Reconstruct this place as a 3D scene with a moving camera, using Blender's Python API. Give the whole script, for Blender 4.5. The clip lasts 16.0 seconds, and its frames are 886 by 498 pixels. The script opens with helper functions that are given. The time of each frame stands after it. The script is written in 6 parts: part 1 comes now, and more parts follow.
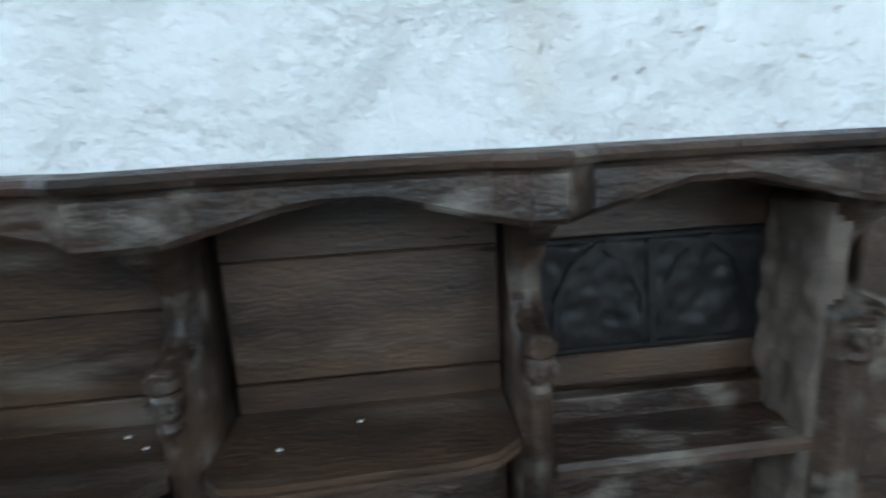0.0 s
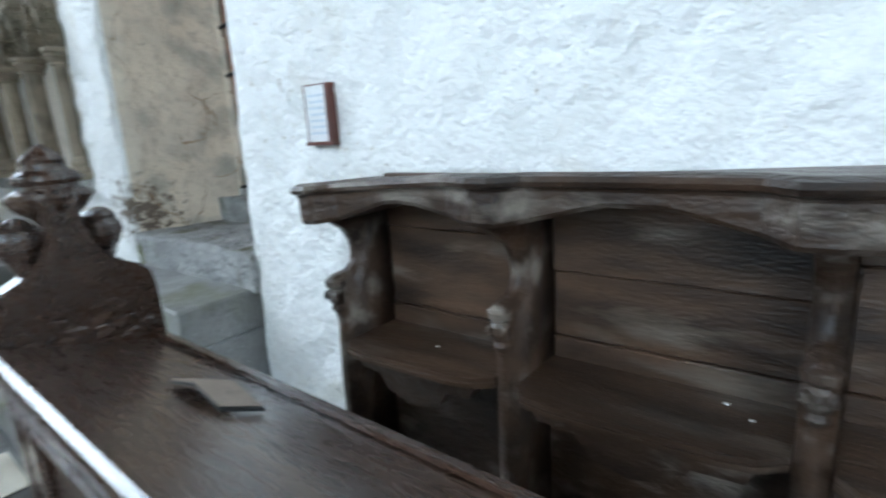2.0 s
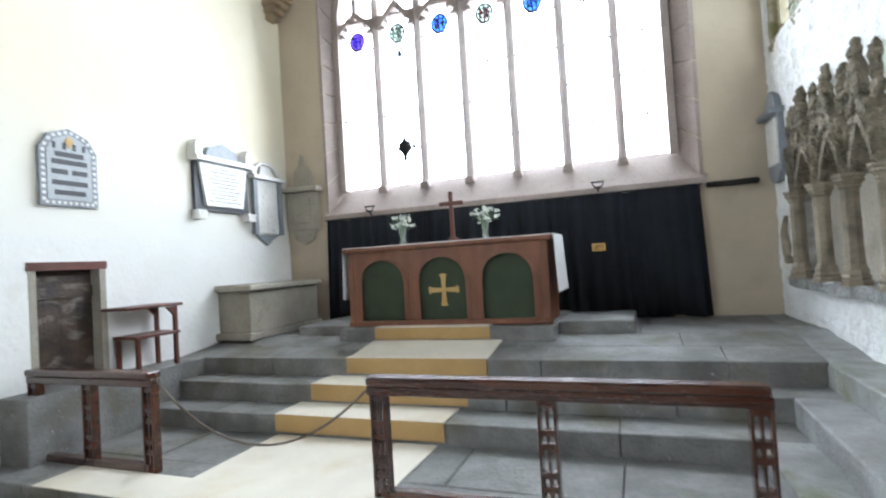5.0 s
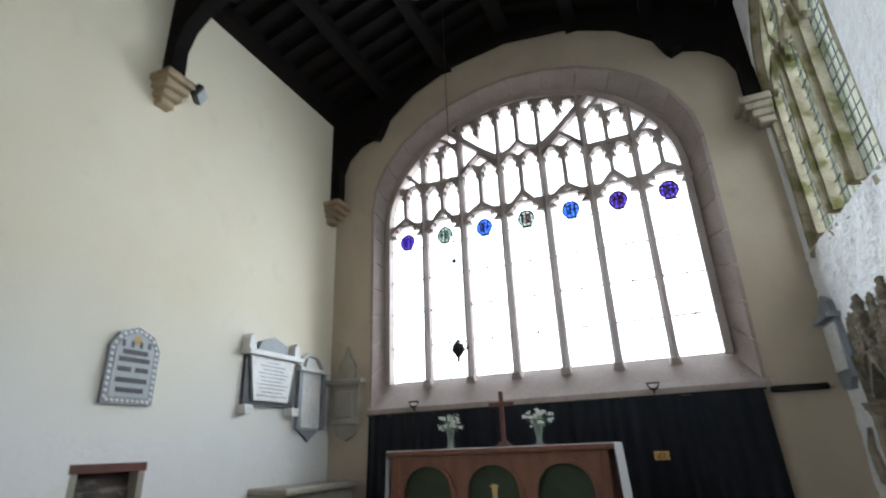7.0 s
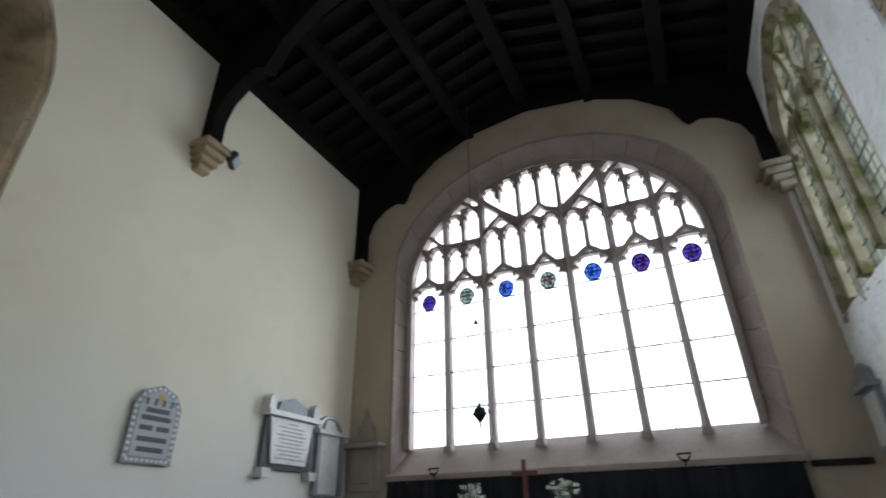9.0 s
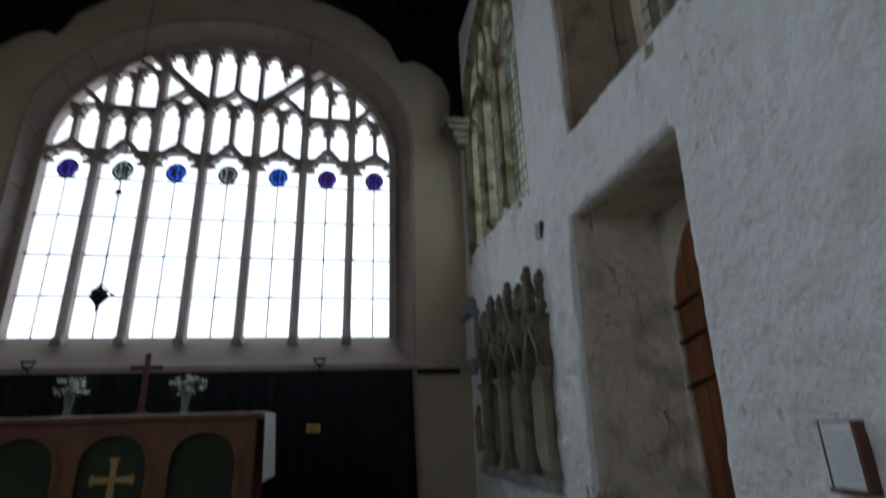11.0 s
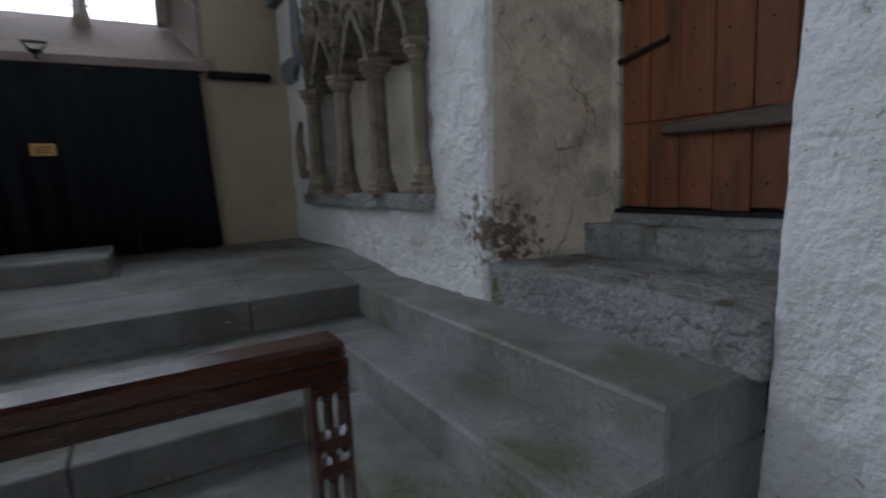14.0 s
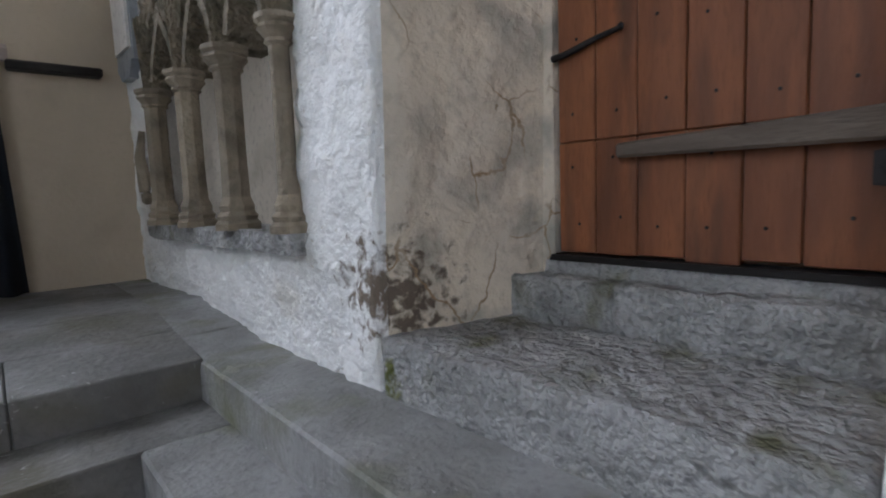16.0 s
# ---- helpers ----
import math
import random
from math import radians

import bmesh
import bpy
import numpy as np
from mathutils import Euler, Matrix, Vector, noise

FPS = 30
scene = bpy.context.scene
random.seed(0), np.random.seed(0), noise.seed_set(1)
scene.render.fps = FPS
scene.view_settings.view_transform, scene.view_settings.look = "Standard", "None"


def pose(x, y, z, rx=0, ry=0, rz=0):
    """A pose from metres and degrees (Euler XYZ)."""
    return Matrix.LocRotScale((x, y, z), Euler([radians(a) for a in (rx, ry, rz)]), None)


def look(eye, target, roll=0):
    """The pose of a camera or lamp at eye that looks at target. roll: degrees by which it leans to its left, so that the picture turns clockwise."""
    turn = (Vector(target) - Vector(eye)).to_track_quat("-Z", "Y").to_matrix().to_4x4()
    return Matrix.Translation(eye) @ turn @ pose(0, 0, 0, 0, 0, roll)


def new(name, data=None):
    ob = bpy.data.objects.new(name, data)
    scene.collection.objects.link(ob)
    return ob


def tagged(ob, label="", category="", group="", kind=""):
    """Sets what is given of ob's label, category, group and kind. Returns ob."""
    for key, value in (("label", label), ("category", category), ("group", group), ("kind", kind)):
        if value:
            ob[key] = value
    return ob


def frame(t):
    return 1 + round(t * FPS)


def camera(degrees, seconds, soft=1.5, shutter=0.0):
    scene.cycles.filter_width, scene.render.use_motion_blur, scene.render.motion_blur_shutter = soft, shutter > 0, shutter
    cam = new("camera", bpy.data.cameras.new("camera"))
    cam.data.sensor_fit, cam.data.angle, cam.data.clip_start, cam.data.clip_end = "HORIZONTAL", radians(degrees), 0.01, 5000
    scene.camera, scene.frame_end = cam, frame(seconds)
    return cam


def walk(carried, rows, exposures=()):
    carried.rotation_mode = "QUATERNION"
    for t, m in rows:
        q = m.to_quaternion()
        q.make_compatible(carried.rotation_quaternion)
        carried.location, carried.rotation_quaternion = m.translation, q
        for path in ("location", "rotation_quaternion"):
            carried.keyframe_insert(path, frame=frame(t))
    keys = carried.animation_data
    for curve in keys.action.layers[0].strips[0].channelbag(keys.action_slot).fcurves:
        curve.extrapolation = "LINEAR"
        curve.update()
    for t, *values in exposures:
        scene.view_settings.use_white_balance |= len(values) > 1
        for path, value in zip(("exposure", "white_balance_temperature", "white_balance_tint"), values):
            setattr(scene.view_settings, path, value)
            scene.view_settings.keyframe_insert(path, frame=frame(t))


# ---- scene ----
cam = camera(80.9, 16.0, soft=1.9, shutter=0.5)
PATH = [
    (0, (0.636, -0.04, 1.327), (2.583, -0.159, 0.885), -3.0),
    (0.5, (0.627, 0.047, 1.329), (2.549, 0.388, 0.896), -3.1),
    (1, (0.563, 0.193, 1.361), (2.372, 0.923, 0.917), -3.6),
    (1.5, (0.48, 0.304, 1.377), (2.163, 1.29, 0.937), -4.0),
    (2, (0.413, 0.38, 1.412), (1.909, 1.622, 0.945), -3.7),
    (2.5, (0.368, 0.429, 1.439), (1.532, 1.99, 0.986), -3.3),
    (3, (0.365, 0.454, 1.443), (1.129, 2.256, 1.032), -3.6),
    (3.5, (0.321, 0.434, 1.449), (0.572, 2.383, 1.074), -4.0),
    (4, (0.199, 0.386, 1.49), (0.013, 2.369, 1.313), -5.5),
    (4.2, (0.165, 0.38, 1.506), (-0.199, 2.342, 1.376), -5.6),
    (6.3, (-0.058, 0.266, 1.702), (-0.835, 2.039, 2.203), -0.3),
    (6.5, (-0.092, 0.265, 1.738), (-0.845, 2.025, 2.318), -0.4),
    (7, (-0.059, 0.199, 1.77), (-0.78, 1.919, 2.493), -2.3),
    (7.5, (-0.07, 0.096, 1.794), (-0.935, 1.684, 2.649), -3.0),
    (8, (-0.078, 0.08, 1.783), (-0.967, 1.611, 2.712), -2.2),
    (8.2, (-0.083, 0.08, 1.781), (-0.993, 1.597, 2.714), -2.1),
    (10.3, (0.11, 0.315, 1.718), (0.037, 2.071, 2.673), -0.7),
    (10.5, (0.122, 0.323, 1.721), (0.167, 2.083, 2.67), -1.5),
    (11, (0.108, 0.431, 1.609), (0.439, 2.295, 2.254), -1.9),
    (11.5, (0.115, 0.64, 1.538), (0.506, 2.567, 1.901), -2.6),
    (12, (0.133, 0.883, 1.497), (0.538, 2.835, 1.654), -2.3),
    (12.5, (0.059, 1.101, 1.449), (0.637, 3.014, 1.543), -2.4),
    (13, (0.018, 1.37, 1.405), (0.832, 3.197, 1.407), -3.5),
    (13.5, (0.105, 1.631, 1.328), (0.976, 3.427, 1.203), -3.6),
    (14, (0.214, 1.874, 1.29), (1.218, 3.582, 1.017), -2.7),
    (14.5, (0.349, 2.057, 1.342), (1.68, 3.534, 1.13), -1.2),
    (15, (0.426, 2.203, 1.352), (1.859, 3.587, 1.179), -1.4),
    (15.5, (0.593, 2.348, 1.353), (1.955, 3.796, 1.138), -2.0),
    (16, (0.719, 2.478, 1.342), (2.018, 3.983, 1.124), -2.2),
]
walk(cam, [(t, look(eye, target, roll)) for t, eye, target, roll in PATH],
     exposures=[(0, 1.05, 5400, 2), (1.5, 1.2, 5500, 4), (2.5, 1.45, 5700, 6), (3.5, 1.4, 5950, 9), (4.2, 1.75, 5950, 10), (6.3, 1.05, 6000, 10), (7, 0.6, 6050, 10), (8, 0.3, 6100, 10), (10.5, -0.75, 5950, 10),
                (11.5, -1.3, 5950, 10), (12, -1.45, 5950, 10), (13, -1.48, 5950, 10), (14, -0.35, 5850, 14), (14.5, 0.3, 5850, 17), (15.2, 0.45, 5950, 17), (16, 0.68, 6000, 17)])

# ---- light ----
world = bpy.data.worlds.new("sky")
scene.world = world
world.use_nodes = True
wn = world.node_tree.nodes
sky = wn.new("ShaderNodeTexSky")
sky.sky_type, sky.sun_disc = "NISHITA", False
sky.sun_elevation, sky.sun_rotation = radians(48), radians(150)
wn["Background"].inputs["Strength"].default_value = 0.12
world.node_tree.links.new(sky.outputs["Color"], wn["Background"].inputs["Color"])

sun_data = bpy.data.lights.new("sun", "SUN")
sun_data.energy, sun_data.angle, sun_data.color = 0.8, radians(25), (1.0, 0.95, 0.87)
sun = new("sun", sun_data)
sun.matrix_world = look((6, -8, 12), (0, 2, 0))


def window_light(name, eye, target, wide, high, watts, color):
    """Daylight of the sky outside one window; the north-west one is added fill."""
    data = bpy.data.lights.new(name, "AREA")
    data.shape, data.size, data.size_y, data.energy, data.color = "RECTANGLE", wide, high, watts, color
    lamp = new(name, data)
    lamp.matrix_world = look(eye, target)
    return lamp


window_light("daylight_east", (-1.65, 8.1, 4.7), (-1.65, 4.0, 4.4), 5.4, 5.0, 230, (0.88, 0.95, 1.0))
window_light("daylight_north", (-5.75, 0.6, 4.7), (0.0, 0.6, 3.4), 2.2, 4.4, 185, (0.80, 0.92, 1.0))
# added fill lamp: no window is built here, only an unseen opening
window_light("daylight_north_west", (-5.75, -4.0, 4.7), (0.0, -4.0, 3.4), 2.2, 4.4, 75, (0.80, 0.92, 1.0))
window_light("daylight_south", (2.75, 2.55, 5.2), (0.0, 2.55, 4.4), 2.0, 3.2, 45, (1.0, 0.97, 0.9))
window_light("daylight_south_east", (2.75, 5.75, 5.2), (0.0, 5.75, 4.4), 1.6, 3.2, 30, (1.0, 0.96, 0.86))

# ---- materials ----


def material(name, base, other, rough=0.8, big=1.5, fine=25.0, bump=0.3, depth=0.01, metal=0.0, stain=None, stain_at=0.62,
             stretch=(1, 1, 1), coat=0.0, vary=0.0, stain_scale=2.3, speck=0.62, soft=0.12, pits=None, pit_at=0.66, pit_scale=11.0, patch=None, lump=None, low_light=None, crack=None):
    """A surface with two scales of colour, stains with shapes of their own and two scales of relief."""
    m = bpy.data.materials.new(name)
    m.use_nodes = True
    n, link = m.node_tree.nodes, m.node_tree.links.new
    b = n["Principled BSDF"]
    co = n.new("ShaderNodeTexCoord")
    mp = n.new("ShaderNodeMapping")
    mp.inputs["Scale"].default_value = stretch
    geo = n.new("ShaderNodeNewGeometry")
    link(geo.outputs["Position"] if stretch == (1, 1, 1) else co.outputs["Object"], mp.inputs["Vector"])

    def noise_tex(scale, detail=6.0, distortion=0.0):
        t = n.new("ShaderNodeTexNoise")
        t.inputs["Scale"].default_value, t.inputs["Detail"].default_value, t.inputs["Distortion"].default_value = scale, detail, distortion
        link(mp.outputs["Vector"], t.inputs["Vector"])
        return t

    def ramp(source, lo, hi):
        r = n.new("ShaderNodeMapRange")
        r.inputs["From Min"].default_value, r.inputs["From Max"].default_value = lo, hi
        link(source, r.inputs["Value"])
        return r.outputs["Result"]

    def mix(fac, a, c):
        x = n.new("ShaderNodeMix")
        x.data_type = "RGBA"
        if isinstance(fac, float):
            x.inputs["Factor"].default_value = fac
        else:
            link(fac, x.inputs["Factor"])
        for sock, v in ((x.inputs["A"], a), (x.inputs["B"], c)):
            if isinstance(v, tuple):
                sock.default_value = (*v, 1)
            else:
                link(v, sock)
        return x.outputs["Result"]

    t1, t2 = noise_tex(big, 5, 0.1), noise_tex(fine, 8)
    col = mix(ramp(t1.outputs["Fac"], 0.35, 0.68), base, other)
    dark = tuple(c * speck for c in base)
    col = mix(ramp(t2.outputs["Fac"], 0.52, 0.8), col, dark)
    if stain:
        t3 = noise_tex(stain_scale, 11, 0.25)
        col = mix(ramp(t3.outputs["Fac"], stain_at, stain_at + soft), col, stain)
    pit = None
    if pits:
        t4, t5 = noise_tex(pit_scale, 10, 0.6), noise_tex(1.1, 3)
        both = n.new("ShaderNodeMath")
        both.operation = "MULTIPLY_ADD"
        both.inputs[1].default_value = 0.35
        link(t5.outputs["Fac"], both.inputs[0])
        link(t4.outputs["Fac"], both.inputs[2])
        pit = ramp(both.outputs["Value"], pit_at + 0.17, pit_at + 0.25)
        col = mix(pit, col, pits)
    if patch:
        centre, reach, tone = patch
        far = n.new("ShaderNodeVectorMath")
        far.operation = "DISTANCE"
        far.inputs[1].default_value = centre
        link(geo.outputs["Position"], far.inputs[0])
        t6 = noise_tex(24.0, 14, 0.3)
        near = n.new("ShaderNodeMath")
        near.operation = "SUBTRACT"
        link(t6.outputs["Fac"], near.inputs[0])
        link(ramp(far.outputs["Value"], reach * 0.1, reach * 2.4), near.inputs[1])
        col = mix(ramp(near.outputs["Value"], 0.34, 0.50), col, tone)
    if crack:
        edge = n.new("ShaderNodeTexVoronoi")
        edge.feature = "DISTANCE_TO_EDGE"
        edge.inputs["Scale"].default_value = crack[0]
        bent = n.new("ShaderNodeMix")
        bent.data_type = "VECTOR"
        bent.inputs["Factor"].default_value = 0.16
        link(mp.outputs["Vector"], bent.inputs[4])
        link(noise_tex(5.0, 6).outputs["Color"], bent.inputs[5])
        link(bent.outputs[1], edge.inputs["Vector"])
        where = n.new("ShaderNodeMath")
        where.operation = "MULTIPLY"
        link(ramp(edge.outputs["Distance"], 0.016, 0.004), where.inputs[0])
        link(ramp(noise_tex(2.6, 5).outputs["Fac"], 0.50, 0.60), where.inputs[1])
        col = mix(where.outputs["Value"], col, crack[1])
    # window light painted in: a whiter tone takes over lower down the wall
    if low_light:
        low, high, tone = low_light
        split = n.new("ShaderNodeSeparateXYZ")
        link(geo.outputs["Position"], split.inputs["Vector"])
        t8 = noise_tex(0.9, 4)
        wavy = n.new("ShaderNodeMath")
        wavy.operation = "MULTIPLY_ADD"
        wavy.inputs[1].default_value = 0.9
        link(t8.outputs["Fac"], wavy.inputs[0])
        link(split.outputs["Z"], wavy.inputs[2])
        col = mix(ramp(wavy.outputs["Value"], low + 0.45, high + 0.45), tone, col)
    if vary:
        oi = n.new("ShaderNodeObjectInfo")
        col = mix(ramp(oi.outputs["Random"], 0.0, 1.0 / vary), col, tuple(c * 0.5 for c in other))
    link(col, b.inputs["Base Color"])
    rr = n.new("ShaderNodeMapRange")
    rr.inputs["To Min"].default_value, rr.inputs["To Max"].default_value = max(0.05, rough - 0.12), min(1, rough + 0.12)
    link(t2.outputs["Fac"], rr.inputs["Value"])
    link(rr.outputs["Result"], b.inputs["Roughness"])
    b.inputs["Metallic"].default_value = metal
    b.inputs["Coat Weight"].default_value = coat
    b.inputs["Coat Roughness"].default_value = 0.25
    add = n.new("ShaderNodeMath")
    add.operation = "MULTIPLY_ADD"
    add.inputs[1].default_value = 2.5
    link(t1.outputs["Fac"], add.inputs[0])
    link(t2.outputs["Fac"], add.inputs[2])
    height = add.outputs["Value"]
    if lump:
        t7 = noise_tex(lump[0], 5, 0.0)
        more = n.new("ShaderNodeMath")
        more.operation = "MULTIPLY_ADD"
        more.inputs[1].default_value = lump[1]
        link(ramp(t7.outputs["Fac"], 0.3, 0.7), more.inputs[0])
        link(height, more.inputs[2])
        height = more.outputs["Value"]
    if pit is not None:
        sub = n.new("ShaderNodeMath")
        sub.operation = "MULTIPLY_ADD"
        sub.inputs[1].default_value = -0.9
        link(pit, sub.inputs[0])
        link(height, sub.inputs[2])
        height = sub.outputs["Value"]
    bm_ = n.new("ShaderNodeBump")
    bm_.inputs["Strength"].default_value, bm_.inputs["Distance"].default_value = bump, depth
    link(height, bm_.inputs["Height"])
    link(bm_.outputs["Normal"], b.inputs["Normal"])
    return m


def see_through(name, color, rough=0.05, mixing=0.06):
    """Old window glass: it lets the daylight through, tinted, with a weak gloss."""
    m = bpy.data.materials.new(name)
    m.use_nodes = True
    n, link = m.node_tree.nodes, m.node_tree.links.new
    out = n["Material Output"]
    tr, gl, mx = n.new("ShaderNodeBsdfTransparent"), n.new("ShaderNodeBsdfGlossy"), n.new("ShaderNodeMixShader")
    tr.inputs["Color"].default_value = (*color, 1)
    gl.inputs["Roughness"].default_value = rough
    mx.inputs["Fac"].default_value = mixing
    link(tr.outputs[0], mx.inputs[1])
    link(gl.outputs[0], mx.inputs[2])
    link(mx.outputs[0], out.inputs["Surface"])
    return m


LIMEWASH = material("limewash", (0.85, 0.85, 0.84), (0.80, 0.80, 0.785), 0.9, 6.0, 30, 0.6, 0.035, stain=(0.62, 0.57, 0.47), stain_at=0.56, soft=0.3, speck=0.93, pits=(0.52, 0.47, 0.40), pit_at=0.665, pit_scale=34, lump=(11, 0.8), patch=((1.66, 3.92, 1.02), 0.36, (0.19, 0.15, 0.115)))
# limewash, whitened to carry on the window light painted into the cream above
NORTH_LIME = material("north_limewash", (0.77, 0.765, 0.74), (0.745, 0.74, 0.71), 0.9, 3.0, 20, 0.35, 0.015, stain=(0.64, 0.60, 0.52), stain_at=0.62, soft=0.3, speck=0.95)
TABLET_FIELD = material("tablet_field", (0.42, 0.435, 0.45), (0.36, 0.375, 0.39), 0.5, 5, 40, 0.1, 0.002)
# cream plaster; its whiter lower part is cool window light put into the colour
CREAM_LIT_LOW = material("cream_plaster_lit_low", (0.775, 0.715, 0.56), (0.745, 0.675, 0.515), 0.9, 1.2, 30, 0.2, 0.008, stain=(0.66, 0.60, 0.48), stain_at=0.60, soft=0.3, speck=0.96, low_light=(1.7, 3.5, (0.765, 0.765, 0.745)))
# tan plaster, darkened further: the backlit east wall's shade is in this colour
SHADE_TONED_PLASTER = material("shade_toned_plaster", (0.52, 0.44, 0.335), (0.44, 0.37, 0.28), 0.9, 1.6, 30, 0.3, 0.01, stain=(0.40, 0.33, 0.25), stain_at=0.58, soft=0.25, speck=0.9)
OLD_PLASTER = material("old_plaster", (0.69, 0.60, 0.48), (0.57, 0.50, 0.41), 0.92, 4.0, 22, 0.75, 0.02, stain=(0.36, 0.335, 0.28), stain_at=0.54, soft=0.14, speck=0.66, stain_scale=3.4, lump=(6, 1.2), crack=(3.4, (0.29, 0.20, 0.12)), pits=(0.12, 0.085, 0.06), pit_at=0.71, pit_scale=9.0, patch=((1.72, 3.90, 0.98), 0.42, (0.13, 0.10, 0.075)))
STEP_STONE = material("step_stone", (0.235, 0.232, 0.224), (0.120, 0.116, 0.108), 0.60, 3.2, 34, 0.7, 0.012, stain=(0.125, 0.115, 0.085), stain_at=0.52, soft=0.18, speck=0.55, pits=(0.42, 0.42, 0.41), pit_at=0.70, pit_scale=30)
MOSS_STONE = material("mossy_stone", (0.42, 0.42, 0.412), (0.25, 0.25, 0.242), 0.78, 7.0, 46, 1.0, 0.022, stain=(0.135, 0.135, 0.075), stain_at=0.55, soft=0.16, stain_scale=4.5, speck=0.42, pits=(0.55, 0.54, 0.51), pit_at=0.70, pit_scale=38, patch=((1.64, 3.84, 0.74), 0.13, (0.13, 0.14, 0.035)), lump=(24, 1.2))
LEDGE_STONE = material("ledge_stone", (0.335, 0.335, 0.332), (0.185, 0.184, 0.176), 0.62, 3.6, 40, 0.8, 0.014, stain=(0.145, 0.15, 0.085), stain_at=0.51, soft=0.16, stain_scale=2.1, speck=0.6, pits=(0.46, 0.46, 0.45), pit_at=0.715, pit_scale=44)
PAVING = material("paving", (0.36, 0.35, 0.33), (0.28, 0.27, 0.25), 0.7, 2.0, 30, 0.3, 0.008, stain=(0.45, 0.43, 0.38), stain_at=0.6, vary=0.3)
WINDOW_STONE = material("window_stone", (0.385, 0.315, 0.285), (0.325, 0.265, 0.24), 0.88, 3.0, 40, 0.35, 0.01, stain=(0.28, 0.22, 0.18), stain_at=0.62)
OCHRE_STONE = material("ochre_stone", (0.38, 0.27, 0.155), (0.44, 0.35, 0.23), 0.88, 3.0, 40, 0.5, 0.01, stain=(0.17, 0.12, 0.065), stain_at=0.53, soft=0.2, vary=0.3)
BROWN_STONE = material("brown_splay_stone", (0.29, 0.215, 0.145), (0.36, 0.29, 0.205), 0.88, 4.0, 40, 0.6, 0.012, stain=(0.12, 0.09, 0.06), stain_at=0.50, soft=0.2, vary=0.5, stain_scale=3.4)
SEDILIA_STONE = material("sedilia_stone", (0.37, 0.31, 0.23), (0.26, 0.215, 0.155), 0.88, 6.0, 40, 0.8, 0.015, stain=(0.10, 0.08, 0.055), stain_at=0.50, soft=0.25, stain_scale=5, vary=0.4)
NICHE_PLASTER = material("niche_plaster", (0.56, 0.51, 0.43), (0.48, 0.43, 0.36), 0.9, 3.0, 30, 0.4, 0.01, stain=(0.33, 0.29, 0.22), stain_at=0.56, soft=0.2)
MOSSY_JAMB = material("mossy_window_stone", (0.46, 0.40, 0.28), (0.33, 0.28, 0.19), 0.88, 5.0, 40, 0.6, 0.012, stain=(0.16, 0.15, 0.05), stain_at=0.47, soft=0.14, stain_scale=4.2, vary=0.3)
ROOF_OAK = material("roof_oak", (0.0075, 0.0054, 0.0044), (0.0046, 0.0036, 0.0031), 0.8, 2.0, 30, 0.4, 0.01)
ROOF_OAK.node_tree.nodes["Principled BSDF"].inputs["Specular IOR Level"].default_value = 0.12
STALL_OAK = material("stall_oak", (0.070, 0.040, 0.024), (0.012, 0.0075, 0.0055), 0.42, 3.2, 38, 0.6, 0.006, stain=(0.20, 0.17, 0.14), stain_at=0.535, soft=0.16, stretch=(3, 1.1, 2.2), coat=0.2, vary=0.25, stain_scale=4.2, lump=(17, 1.2))
STALL_OAK.node_tree.nodes["Principled BSDF"].inputs["Specular IOR Level"].default_value = 0.42
BLACK_OAK = material("blackened_oak", (0.016, 0.014, 0.014), (0.008, 0.0075, 0.0075), 0.5, 5.0, 30, 0.6, 0.006, stain=(0.045, 0.042, 0.04), stain_at=0.62, soft=0.2, coat=0.02)
BLACK_OAK.node_tree.nodes["Principled BSDF"].inputs["Specular IOR Level"].default_value = 0.25
SEAT_OAK = material("seat_oak", (0.105, 0.062, 0.038), (0.020, 0.013, 0.0095), 0.38, 3.4, 40, 0.55, 0.006, stain=(0.17, 0.14, 0.11), stain_at=0.58, soft=0.18, stretch=(3, 0.7, 3), coat=0.2, vary=0.3, stain_scale=3.0, pits=(0.010, 0.007, 0.006), pit_at=0.70, pit_scale=16)
SEAT_OAK.node_tree.nodes["Principled BSDF"].inputs["Specular IOR Level"].default_value = 0.35
DESK_OAK = material("desk_oak", (0.050, 0.026, 0.016), (0.028, 0.014, 0.009), 0.28, 3.0, 30, 0.2, 0.004, stretch=(4, 0.6, 4), coat=0.7, stain=(0.11, 0.075, 0.05), stain_at=0.6, soft=0.2)
RAIL_OAK = material("rail_oak", (0.066, 0.022, 0.012), (0.036, 0.012, 0.007), 0.24, 3.0, 30, 0.12, 0.004, stretch=(0.6, 4, 4), coat=0.7)
CANOPY_STONE = material("weathered_canopy_stone", (0.27, 0.225, 0.16), (0.15, 0.125, 0.085), 0.9, 8.0, 40, 0.9, 0.02, stain=(0.085, 0.075, 0.045), stain_at=0.48, soft=0.2, stain_scale=7, lump=(20, 1.5))
DOOR_OAK = material("door_oak", (0.27, 0.092, 0.032), (0.16, 0.052, 0.020), 0.6, 3.0, 28, 0.6, 0.006, stain=(0.085, 0.033, 0.016), stain_at=0.50, soft=0.25, stretch=(4, 4, 0.7), vary=0.35)
ALTAR_OAK = material("altar_oak", (0.20, 0.078, 0.040), (0.135, 0.05, 0.026), 0.5, 3.0, 30, 0.3, 0.004, stretch=(3, 3, 0.8), coat=0.1)
GREEN_CLOTH = material("green_cloth", (0.045, 0.060, 0.036), (0.035, 0.048, 0.030), 0.95, 6, 200, 0.3, 0.002)
